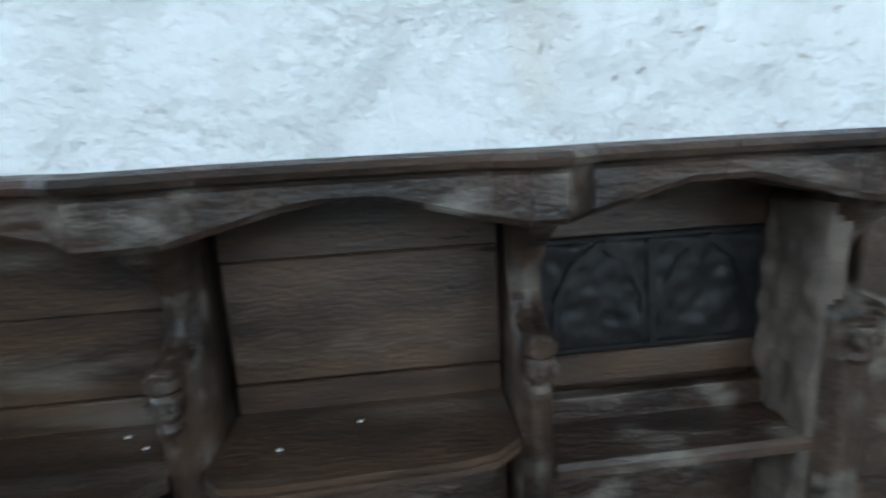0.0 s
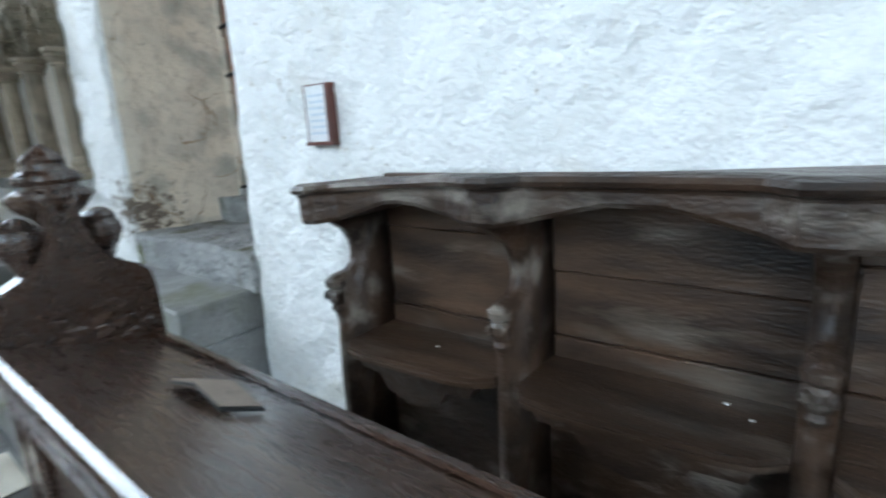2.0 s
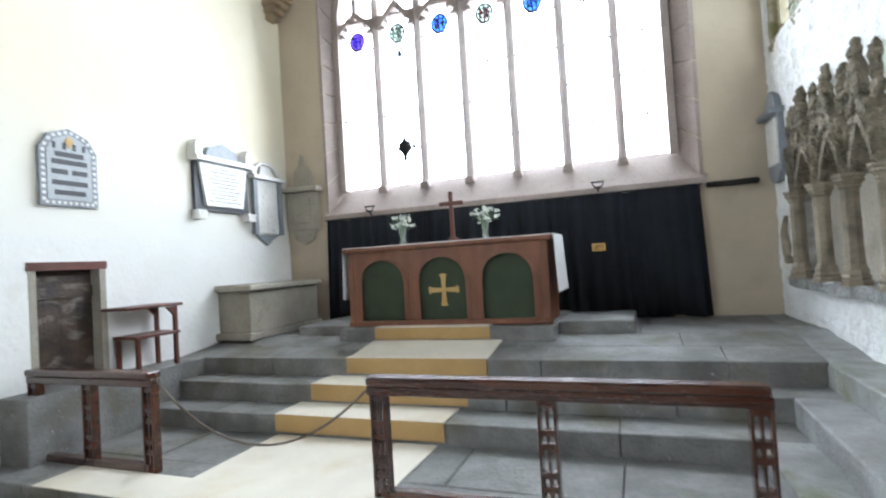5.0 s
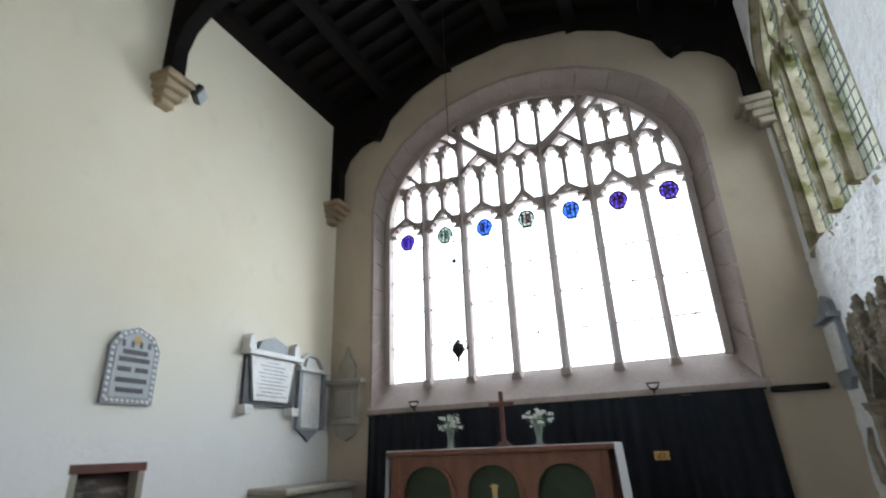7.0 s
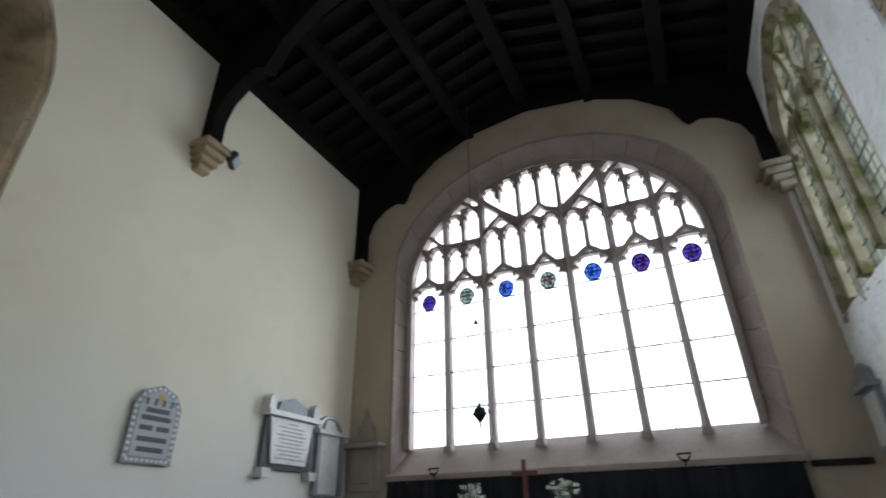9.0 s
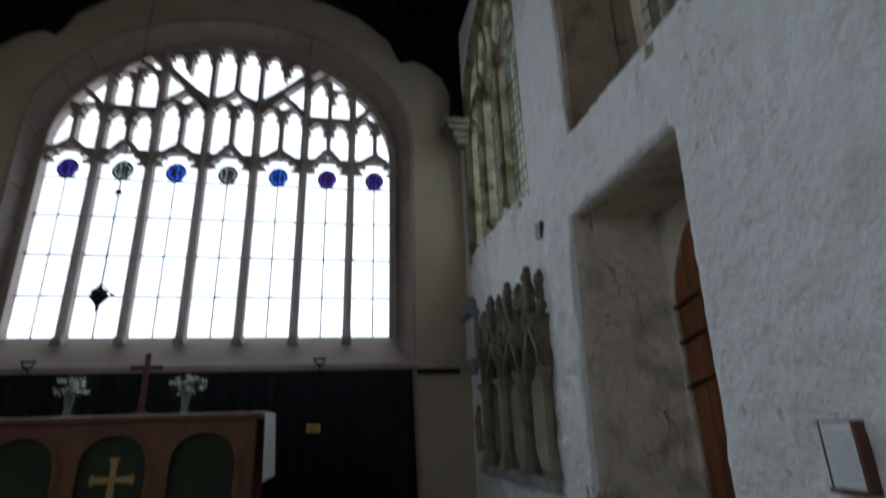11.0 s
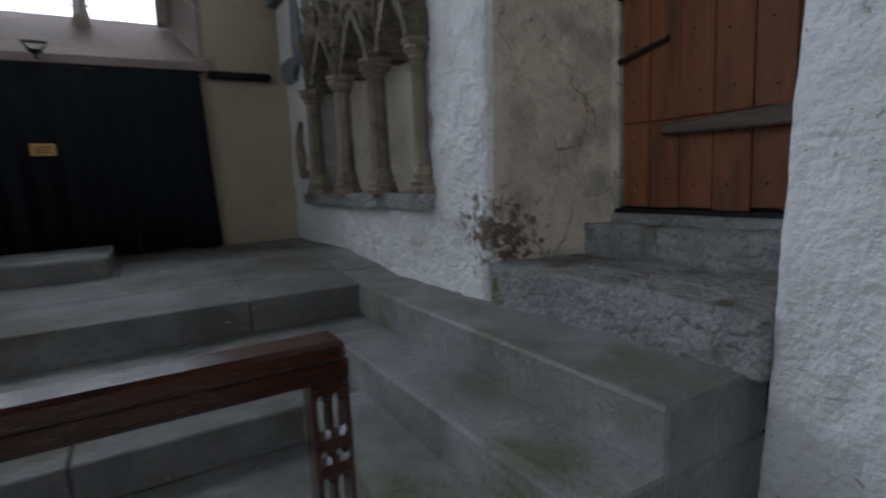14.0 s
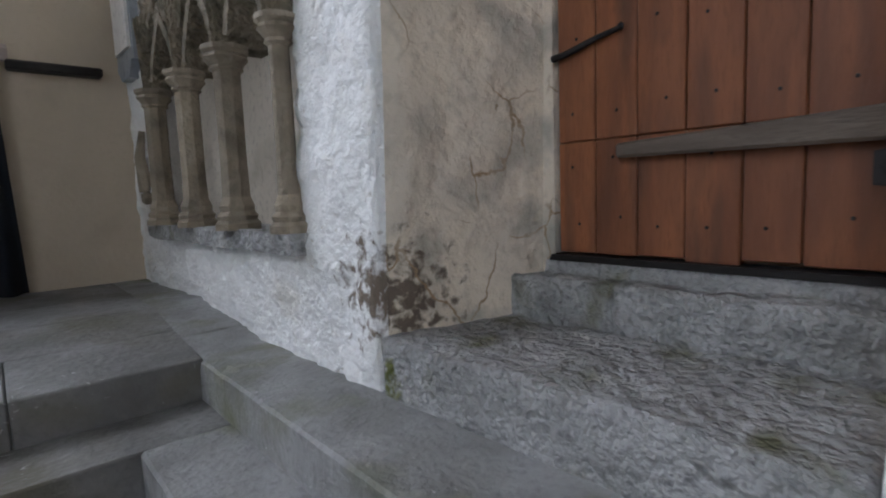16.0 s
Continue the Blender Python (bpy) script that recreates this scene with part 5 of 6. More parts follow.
# ---- altar rails ----


def rail_post(parent, x):
    """A flat post pierced by three tiers of paired small lights."""
    w, y0, y1, z0, z1 = 0.104, 3.125, 3.195, 0.16, 0.84
    post = part("post", boxed(x - w / 2, x - w / 2 + 0.016, y0, y1, z0, z1, 0.003), RAIL_OAK, parent)
    bm = bmesh.new()
    box(bm, x + w / 2 - 0.016, x + w / 2, y0, y1, z0, z1, 0.003)
    box(bm, x - 0.006, x + 0.006, y0 + 0.012, y1 - 0.012, z0, z1)
    h = (z1 - z0) / 3
    for k in range(3):
        za = z0 + k * h
        for f0, f1 in ((0.0, 0.07), (0.60, 0.66), (0.93, 1.0)):
            box(bm, x - w / 2 + 0.014, x + w / 2 - 0.014, y0 + 0.008, y1 - 0.008, za + f0 * h, za + f1 * h)
        for sg in (-1, 1):
            c = x + sg * 0.0205
            head_plates(bm, c - 0.0145, c + 0.0145, za + 0.46 * h, za + 0.61 * h, flat_y(3.16), -0.022, 0.022, True, 5)
            head_plates(bm, c - 0.0145, c + 0.0145, za + 0.80 * h, za + 0.94 * h, flat_y(3.16), -0.022, 0.022, True, 5)
    part("pierced_tracery", bm, RAIL_OAK, post)


def rail(x0, x1, posts, label):
    r = thing("altar_rail", label, "altar rail", "altar rails")
    part("top_rail", boxed(x0 - 0.012, x1 + 0.008, 3.10, 3.222, 0.842, 0.896, 0.012), RAIL_OAK, r)
    part("under_rail", boxed(x0 - 0.02, x1 + 0.02, 3.12, 3.20, 0.785, 0.841, 0.006), RAIL_OAK, r)
    part("bottom_rail", boxed(x0 + 0.04, x1 - 0.04, 3.125, 3.195, 0.165, 0.225, 0.006), RAIL_OAK, r)
    for x in posts:
        rail_post(r, x)
    return r


rail(-1.47, 0.63, (-1.42, -0.41, 0.595), "red-brown oak altar rail with pierced tracery posts")
rail(-4.60, -3.26, (-4.56, -3.93, -3.30), "red-brown oak altar rail beyond the carpeted gap")
rope = thing("barrier_rope", "thin dark rope hung across the gap between altar rails", "rope")
pts = [(-1.47 - 1.78 * s / 16, 3.16, 0.84 - 0.42 * (1 - (2 * s / 16 - 1) ** 2)) for s in range(17)]
part("cord", tube(bmesh.new(), pts, 0.008, 6), GREY_WOOD, rope)

# ---- carpet up to the altar ----
carpet = thing("altar_carpet", "cream carpet runner with gold edges on the altar steps", "carpet")
bm = bmesh.new()
box(bm, -4.0, 0.72, 2.765, 3.13, 0.160, 0.170, 0.004)
box(bm, -2.9, -1.42, 3.12, 4.05, 0.160, 0.170, 0.004)
part("runner", bm, CARPET, carpet)
for i, (y0, z) in enumerate(TREAD[1:]):
    xl, xr = (-2.92, -1.36) if i == 0 else (-2.80, -1.28) if i == 1 else (-2.62, -1.20)
    y1 = TREAD[i + 2][0] if i < 2 else 5.36
    bm = prism(bmesh.new(), [(y0 - 0.012, z + 0.004), (y0 - 0.012, z + 0.012), (y1, z + 0.012 + (0.1 if i == 2 else 0)), (y1, z + 0.004 + (0.1 if i == 2 else 0))] if i < 2 else
               [(y0 - 0.012, z + 0.004), (y0 - 0.012, z + 0.012), (4.9, z + 0.014), (5.36, z + 0.085), (5.36, z + 0.07), (4.9, z + 0.004)], lambda u, v, d: (d, u, v), xl, xr)
    part("tread_cover", bm, CARPET, carpet)
    part("gold_riser", boxed(xl, xr, y0 - 0.016, y0 - 0.004, z - 0.14, z + 0.008, 0.003), CARPET_EDGE, carpet, "gold front of the carpet step")
part("gold_riser", boxed(-2.6, -1.32, 5.345, 5.36, 0.775, 0.895, 0.003), CARPET_EDGE, carpet, "gold front of the footpace carpet")
part("footpace_cover", boxed(-2.6, -1.32, 5.345, 5.50, 0.896, 0.904, 0.003), CARPET, carpet)

# ---- altar on its footpace ----
footpace = tagged(new("footpace"), "broken grey stone footpace under the altar", "footpace", kind="structure")
for x0, x1, y0, y1, z in ((-3.05, -1.9, 5.37, 6.8, 0.89), (-1.897, -0.68, 5.37, 6.8, 0.89), (-3.78, -3.055, 5.62, 6.75, 0.895), (-0.675, 0.05, 5.62, 6.45, 0.905)):
    bm = boxed(x0, x1, y0, y1, 0.745, z, 0.012)
    bmesh.ops.subdivide_edges(bm, edges=[e for e in bm.edges if e.calc_length() > 0.3], cuts=5, use_grid_fill=True)
    for v in bm.verts:
        v.co += Vector((1, 1, 0.6)) * 0.012 * noise.noise(v.co * 5)
    part("slab", bm, STEP_STONE, footpace)
altar = thing("altar", "carved oak altar with three arches over green cloth panels", "altar")
AX0, AX1, AY = -2.98, -0.72, 5.50
part("top_board", boxed(AX0 - 0.05, AX1 + 0.05, AY - 0.04, AY + 0.72, 1.725, 1.775, 0.012), ALTAR_OAK, altar)
bm = boxed(AX0 + 0.02, AX1 - 0.02, AY + 0.06, AY + 0.68, 0.90, 1.72)
part("carcass", bm, ALTAR_OAK, altar)
pitch = (AX1 - AX0 - 0.14) / 3
for k in range(3):
    c = AX0 + 0.07 + pitch * (k + 0.5)
    f = [(c - 0.275, 0.905)] + arch(c - 0.275, c + 0.275, 1.40, 1.64, 14, 2.0) + [(c + 0.275, 0.905)]
    bm = arch_wall(bmesh.new(), flat_y(AY), c - pitch / 2, c + pitch / 2, 0.90, 1.722, f, f, 0.0, 0.055)
    part("arch_panel", bm, ALTAR_OAK, altar)
    bm = bmesh.new()
    bar(bm, f[1:-1], 0.035, flat_y(AY), -0.018, 0.0)
    for sg in (-1, 1):
        box(bm, c + sg * 0.29 - 0.03, c + sg * 0.29 + 0.03, AY - 0.02, AY, 1.385, 1.415, 0.004)
        box(bm, c + sg * 0.29 - 0.028, c + sg * 0.29 + 0.028, AY - 0.012, AY, 0.905, 1.385, 0.004)
    part("arch_moulding", bm, ALTAR_OAK, altar)
    part("cloth_panel", boxed(c - 0.29, c + 0.29, AY + 0.045, AY + 0.058, 0.905, 1.66), GREEN_CLOTH, altar, "dark green cloth panel")
    if k == 1:
        bm = bmesh.new()
        for ang in range(4):
            a = ang * math.pi / 2
            ca, sa = math.cos(a), math.sin(a)
            q = [(0.0, -0.020), (0.14, -0.028), (0.155, -0.046), (0.175, -0.018), (0.17, 0.0), (0.175, 0.018), (0.155, 0.046), (0.14, 0.028), (0.0, 0.020)]
            prism(bm, [(c + u * ca - v * sa, 1.27 + u * sa + v * ca) for u, v in q], flat_y(AY + 0.043), -0.006 - 0.0006 * ang, 0.0)
        part("gold_cross", bm, GOLD_CLOTH, altar, "gold embroidered cross")
for x0, x1 in ((AX0, AX0 + 0.07), (AX1 - 0.07, AX1)):
    part("corner_post", boxed(x0, x1, AY - 0.008, AY + 0.06, 0.90, 1.722, 0.008), ALTAR_OAK, altar)
part("plinth", boxed(AX0 - 0.01, AX1 + 0.01, AY - 0.02, AY + 0.03, 0.895, 0.955, 0.008), ALTAR_OAK, altar)
cloth = thing("altar_cloth", "white linen cloth hanging over both altar ends", "altar cloth")
part("linen", boxed(AX0 - 0.052, AX1 + 0.052, AY + 0.0, AY + 0.66, 1.777, 1.785), LINEN, cloth)
for x in (AX0 - 0.062, AX1 + 0.062):
    bm = bmesh.new()
    cols = 16
    ring = []
    for i in range(cols + 1):
        y = AY + 0.0 + 0.66 * i / cols
        wv = 0.012 * math.sin(i * 1.3)
        ring.append([bm.verts.new((x + (wv + 0.02 * (x > -1.5) - 0.02 * (x < -1.5)) * (1 - s), y, 1.20 + 0.584 * s)) for s in (0, 0.33, 0.66, 1.0)])
    for a, b in zip(ring, ring[1:]):
        for q in range(3):
            bm.faces.new((a[q], a[q + 1], b[q + 1], b[q]))
    sheet = part("linen_fall", bm, LINEN, cloth)
    so = sheet.modifiers.new("thickness", "SOLIDIFY")
    so.thickness = 0.006
cross = thing("altar_cross", "plain dark wooden cross standing on the altar", "cross")
CXX, CXY = -1.80, 5.80
part("shaft", boxed(CXX - 0.022, CXX + 0.022, CXY - 0.015, CXY + 0.015, 1.83, 2.345, 0.004), FRAME_WOOD, cross)
part("arm", boxed(CXX - 0.14, CXX + 0.14, CXY - 0.0155, CXY + 0.0155, 2.19, 2.235, 0.004), FRAME_WOOD, cross)
bm = boxed(CXX - 0.07, CXX + 0.07, CXY - 0.06, CXY + 0.06, 1.787, 1.808, 0.004)
box(bm, CXX - 0.045, CXX + 0.045, CXY - 0.04, CXY + 0.04, 1.806, 1.832, 0.004)
part("stepped_base", bm, FRAME_WOOD, cross)


def flower_vase(x, y, seed):
    v = thing("flower_vase", "glass vase of small white flowers on the altar", "flower vase", "altar vases")
    bm = lathe(bmesh.new(), [(0.045, 0.0), (0.05, 0.01), (0.035, 0.04), (0.04, 0.10), (0.055, 0.19), (0.062, 0.21)], (x, y, 1.787), 16)
    smooth(part("glass", bm, VASE_GLASS, v))
    r2 = random.Random(seed)
    stems, leaves, petals = bmesh.new(), bmesh.new(), bmesh.new()
    for k in range(26):
        a, q = r2.uniform(0, 6.28), r2.uniform(0.02, 0.155)
        top = Vector((x + q * math.cos(a), y + 0.7 * q * math.sin(a), 2.02 + r2.uniform(0.0, 0.13) - 0.35 * q))
        tube(stems, [(x + 0.01 * math.cos(a), y, 1.83), (x + 0.3 * q * math.cos(a), y + 0.3 * q * math.sin(a), 1.97), top], 0.0025, 4)
        for m_ in range(7):
            ball(petals, top + Vector((r2.uniform(-1, 1), r2.uniform(-1, 1), r2.uniform(-0.6, 0.8))) * 0.022, r2.uniform(0.006, 0.013), m_, 0.5, (1, 1, 0.7), 1)
        for m_ in range(2):
            p = Vector((x + 0.8 * q * math.cos(a + m_), y + 0.6 * q * math.sin(a + m_), 1.98 + 0.08 * r2.random()))
            s = Vector((math.cos(a + 2 * m_), math.sin(a + 2 * m_), r2.uniform(-0.5, 0.6))) * 0.045
            w = s.cross(Vector((0, 0, 1))).normalized() * 0.012
            prismv = [leaves.verts.new(c) for c in (p, p + s * 0.5 + w, p + s, p + s * 0.5 - w)]
            leaves.faces.new(prismv)
    part("stems", stems, LEAF, v)
    part("leaves", leaves, LEAF, v)
    tagged(part("flowers", petals, FLOWER, v), "clusters of tiny white petals", kind="stuff")


flower_vase(-2.37, 5.72, 3)
flower_vase(-1.40, 5.72, 8)

# ---- black curtain, brackets and tag behind the altar ----
curtain = thing("curtain", "black pleated curtain hung along the east wall", "curtain")
bm = bmesh.new()
cols = 220
ring = []
for i in range(cols + 1):
    s = i / cols
    row = []
    for t in (0.0, 0.25, 0.5, 0.75, 1.0):
        x = -4.05 + s * 4.86 + 0.05 * (s - 0.5) * t * 2
        y = EAST - 0.07 + 0.030 * math.sin(i * 0.9 + 1.3 * math.sin(i * 0.17)) * (0.5 + 0.6 * t) + 0.012 * math.sin(i * 0.31 + t)
        row.append(bm.verts.new((x, y, 2.255 - 1.465 * t + 0.02 * noise.noise(Vector((i * 0.1, 0, t))))))
    ring.append(row)
for a, b in zip(ring, ring[1:]):
    for q in range(4):
        bm.faces.new((a[q], a[q + 1], b[q + 1], b[q]))
sheet = smooth(part("cloth", bm, CURTAIN, curtain))
sheet.modifiers.new("thickness", "SOLIDIFY").thickness = 0.005
part("curtain_rail", tube(bmesh.new(), [(-4.08, EAST - 0.06, 2.262), (0.84, EAST - 0.06, 2.262)], 0.012, 8), IRON, curtain)
for x in (-3.32, -0.275):
    b = thing("candle_bracket", "small black iron candle bracket on the east wall", "bracket", "candle brackets")
    bm = bmesh.new()
    tube(bm, [(x, EAST - 0.01, 2.30), (x, EAST - 0.10, 2.29), (x, EAST - 0.13, 2.33)], 0.010, 6)
    for sg in (-1, 1):
        tube(bm, [(x, EAST - 0.12, 2.31), (x + sg * 0.06, EAST - 0.12, 2.375), (x + sg * 0.065, EAST - 0.12, 2.40)], 0.008, 6)
    tube(bm, [(x - 0.075, EAST - 0.12, 2.40), (x + 0.075, EAST - 0.12, 2.40)], 0.010, 6)
    part("iron_arm", bm, IRON, b)
    part("dish", lathe(bmesh.new(), [(0.01, 0), (0.045, 0.008), (0.05, 0.02)], (x, EAST - 0.13, 2.32), 12), IRON, b)
tag = thing("brass_plaque", "small brass plaque pinned to the black curtain", "plaque")
part("plate", boxed(-0.39, -0.235, EAST - 0.125, EAST - 0.115, 1.585, 1.675, 0.003), BRASS, tag)
bm = bmesh.new()
for q in range(3):
    box(bm, -0.37, -0.26, EAST - 0.1275, EAST - 0.1252, 1.605 + 0.02 * q, 1.613 + 0.02 * q)
part("engraving", bm, FRAME_WOOD, tag)

# hanging sanctuary lamp
lamp = thing("hanging_lamp", "dark pendant sanctuary lamp hanging on a thin cord", "hanging lamp")
LX, LY = -1.853, 4.755
part("cord", tube(bmesh.new(), [(LX, LY, 2.74), (LX, LY, 8.14)], 0.004, 5), IRON, lamp)
bm = lathe(bmesh.new(), [(0.005, -0.13), (0.017, -0.11), (0.010, -0.09), (0.032, -0.06), (0.062, -0.02), (0.070, 0.0), (0.052, 0.014), (0.056, 0.03), (0.05, 0.045), (0.02, 0.055), (0.005, 0.095)], (LX, LY, 2.655), 14)
smooth(part("bowl", bm, IRON, lamp))
bm = bmesh.new()
for q in range(3):
    a = q * 2.094 + 0.4
    tube(bm, [(LX + 0.085 * math.cos(a), LY + 0.085 * math.sin(a), 2.665), (LX, LY, 2.76)], 0.004, 4)
    ball(bm, (LX + 0.085 * math.cos(a), LY + 0.085 * math.sin(a), 2.665), 0.018, q, 0.1, (1, 1, 1), 1)
part("chains", bm, IRON, lamp)
bob = thing("cord_weight", "tiny dark counterweight on the lamp cord", "weight")
part("cone", lathe(bmesh.new(), [(0.03, 0.0), (0.025, 0.02), (0.006, 0.05)], (LX, LY, 3.52), 10), IRON, bob)

# ---- sedilia on the south wall ----
sedilia = tagged(new("sedilia"), "broken carved stone sedilia with columns and pinnacles", "sedilia")
SD = 0.03


def swall(y):
    return on_south(y, 0, 0)[0]


bm = bmesh.new()
hexa(bm, [on_south(4.32, 1.12, -0.09), on_south(6.44, 1.12, -0.06), on_south(6.44, 1.12, 0.27), on_south(4.32, 1.12, 0.27),
          on_south(4.32, 1.205, -0.09), on_south(6.44, 1.205, -0.06), on_south(6.44, 1.205, 0.27), on_south(4.32, 1.205, 0.27)])
bmesh.ops.subdivide_edges(bm, edges=bm.edges[:], cuts=8, use_grid_fill=True)
for v in bm.verts:
    v.co += Vector((1, 0.4, 0.5)) * 0.02 * noise.noise(v.co * 6)
part("shelf", bm, MOSS_STONE, sedilia, "chipped mossy stone shelf")
COLS = (4.42, 4.94, 5.50, 6.10)
for k, y in enumerate(COLS):
    x = swall(y) - 0.03
    r = 0.042 if k == 0 else 0.066
    base = lathe(bmesh.new(), [(r + 0.040, 0.0), (r + 0.040, 0.03), (r + 0.024, 0.045), (r + 0.032, 0.065), (r + 0.014, 0.085), (r + 0.018, 0.11), (r, 0.15)], (x, y, 1.205), 8 if k else 12)
    column = part("column", lathe(bmesh.new(), [(r, 0.14), (r * 0.94, 0.30), (r * 0.94, 0.72)], (x, y, 1.205), 8 if k else 12), SEDILIA_STONE, sedilia)
    part("base", base, SEDILIA_STONE, column)
    part("capital", lathe(bmesh.new(), [(r * 0.94, 0.71), (r + 0.012, 0.722), (r + 0.006, 0.735), (r + 0.022, 0.755), (r + 0.036, 0.77), (r + 0.028, 0.785), (r + 0.042, 0.80), (r + 0.042, 0.82)], (x, y, 1.205), 8 if k else 12),
         SEDILIA_STONE, column)
    # springer: a block cut into upright flutes that fans out into the arches on both sides
    bm = bmesh.new()
    rows = []
    for j in range(9):
        h = j / 8
        z = 2.02 + 0.42 * h
        half = (0.075 if k else 0.05) + (0.135 if k else 0.06) * h ** 1.7
        row = []
        for q in range(41):
            f = q / 20 - 1
            groove = 0.020 * abs(math.sin(f * 4.5 * math.pi)) * (1 - 0.3 * h)
            row.append(bm.verts.new((x - 0.055 - 0.02 * h + 0.075 * f * f + groove, y + f * half, z)))
        rows.append(row)
    for a_, b_ in zip(rows, rows[1:]):
        for q in range(40):
            bm.faces.new((a_[q], a_[q + 1], b_[q + 1], b_[q]))
    ends = [[bm.verts.new((x + 0.20, y - 1.0 * ((0.075 if k else 0.05) + (0.135 if k else 0.06) * (j / 8) ** 1.7), 2.02 + 0.42 * j / 8)) for j in range(9)],
            [bm.verts.new((x + 0.20, y + 1.0 * ((0.075 if k else 0.05) + (0.135 if k else 0.06) * (j / 8) ** 1.7), 2.02 + 0.42 * j / 8)) for j in range(9)]]
    for j in range(8):
        bm.faces.new((ends[0][j], rows[j][0], rows[j + 1][0], ends[0][j + 1]))
        bm.faces.new((rows[j][40], ends[1][j], ends[1][j + 1], rows[j + 1][40]))
    bm.faces.new([ends[0][0]] + rows[0] + [ends[1][0]])
    bm.faces.new([ends[0][8]] + rows[8] + [ends[1][8]])
    part("springer", bm, CANOPY_STONE, sedilia, "fluted springer of the broken canopy")
    # buttress shaft and its hacked pinnacle
    bm = bmesh.new()
    r3 = random.Random(30 + k)
    z = 2.30
    while z < 2.78:
        h = r3.uniform(0.07, 0.12)
        wd = 0.072 - 0.045 * (z - 2.30)
        lathe(bm, [(wd * 0.9, 0.0), (wd * 1.15, h * 0.35), (wd * 0.85, h * 0.75), (wd * 0.95, h)], (x + 0.02 + r3.uniform(-0.008, 0.008), y + r3.uniform(-0.008, 0.008), z), 6)
        for sg in (-1, 1):
            if r3.random() < 0.7:
                ball(bm, (x + 0.0, y + sg * wd * 1.1, z + h * 0.5), 0.024, z * 9 + sg, 0.5, (0.9, 1.1, 1.2), 1)
        z += h * 0.95
    ball(bm, (x + 0.02, y, z + 0.01), 0.045, k, 0.5, (0.8, 1, 1.2), 1)
    fused(part("pinnacle", bm, CANOPY_STONE, sedilia, "hacked carved pinnacle stump"), 0.008)
for k in range(3):
    ya, yb = COLS[k], COLS[k + 1]
    c, w = (ya + yb) / 2, (yb - ya) / 2
    # pointed arch with cusps, and the ogee gable over it set with crockets
    bm = bmesh.new()
    pts = [(c + (w - 0.075) * q, 2.06 + 0.33 * (1 - abs(q)) ** 0.7) for q in [i_ / 10 - 1 for i_ in range(21)]]
    bar(bm, pts, 0.05, on_south, -0.055, 0.10)
    for sg in (-1, 1):
        for q, h in ((0.72, 0.16), (0.38, 0.27)):
            prism(bm, [(c + sg * (w - 0.075) * q, 2.06 + h + 0.05), (c + sg * (w - 0.075) * (q - 0.20), 2.06 + h - 0.03), (c + sg * (w - 0.075) * (q + 0.16), 2.06 + h - 0.05)][::sg], on_south, -0.04, 0.06)
    part("arch_rib", bm, CANOPY_STONE, sedilia)
    bm = bmesh.new()
    r3 = random.Random(60 + k)
    line = [(0.96, 2.24), (0.84, 2.35), (0.66, 2.42), (0.44, 2.46), (0.27, 2.52), (0.15, 2.63), (0.06, 2.76)]
    for sg in (-1, 1):
        bar(bm, [(c + sg * (w - 0.03) * q, z) for q, z in line], 0.10, on_south, -0.065, 0.08)
        for (q, z), (q2, z2) in zip(line, line[1:]):
            for e in (0.25, 0.75):
                p = on_south(c + sg * ((w - 0.03) * (q + (q2 - q) * e) + 0.012), z + (z2 - z) * e + 0.035, -0.045 + r3.uniform(-0.02, 0.01))
                ball(bm, p, r3.uniform(0.030, 0.048), q * 11 + e, 0.6, (0.9, 1.1, 0.9), 1)
    for z, rr in ((2.76, 0.055), (2.83, 0.075), (2.90, 0.05)):
        ball(bm, on_south(c + r3.uniform(-0.01, 0.01), z, -0.02), rr, z + k, 0.5, (0.8, 1, 0.8), 2)
    fused(part("gable", bm, CANOPY_STONE, sedilia, "crocketed ogee gable with a worn finial"), 0.008)
    bm = prism(bmesh.new(), [(c + (w - 0.05) * q, z) for q, z in [(i_ / 10 - 1, 2.09 + 0.34 * (1 - abs(i_ / 10 - 1)) ** 0.7) for i_ in range(21)]]
               + [(c + w * 0.4, 2.50), (c, 2.72), (c - w * 0.4, 2.50)], on_south, -0.012, 0.09)
    part("spandrel", bm, CANOPY_STONE, sedilia)
    bm = bmesh.new()
    for q in range(26):
        f = r3.uniform(-0.92, 0.92)
        top = 2.34 + 0.36 * (1 - abs(f)) ** 1.2
        ball(bm, on_south(c + w * f, r3.uniform(min(2.36, top - 0.02), top), -0.03), r3.uniform(0.035, 0.06), q + 0.3 * k, 0.6, (0.7, 1, 1.1), 1)
    fused(part("leaf_carving", bm, CANOPY_STONE, sedilia, "hacked leaf carving between the gables"), 0.009)
    part("back_panel", prism(bmesh.new(), [(ya - 0.01, 1.19), (yb + 0.01, 1.19), (yb + 0.01, 2.46), (ya - 0.01, 2.46)], on_south, 0.22, 0.258), NICHE_PLASTER, sedilia, "pale plaster at the back of the seat")
bm = bmesh.new()
tube(bm, [on_south(6.46, 1.42, -0.03), on_south(6.48, 1.65, -0.05), on_south(6.45, 1.82, -0.03)], [0.05, 0.035, 0.02], 8)
ball(bm, on_south(6.46, 1.38, -0.02), 0.07, 2, 0.4, (0.8, 1, 0.7), 2)
part("piscina_stump", bm, SEDILIA_STONE, sedilia)

# no hole is cut: a dark block paints the shade inside the socket
putlog = thing("wall_socket", "square beam socket high in the limewash, its inner shade a dark block", "wall hole")
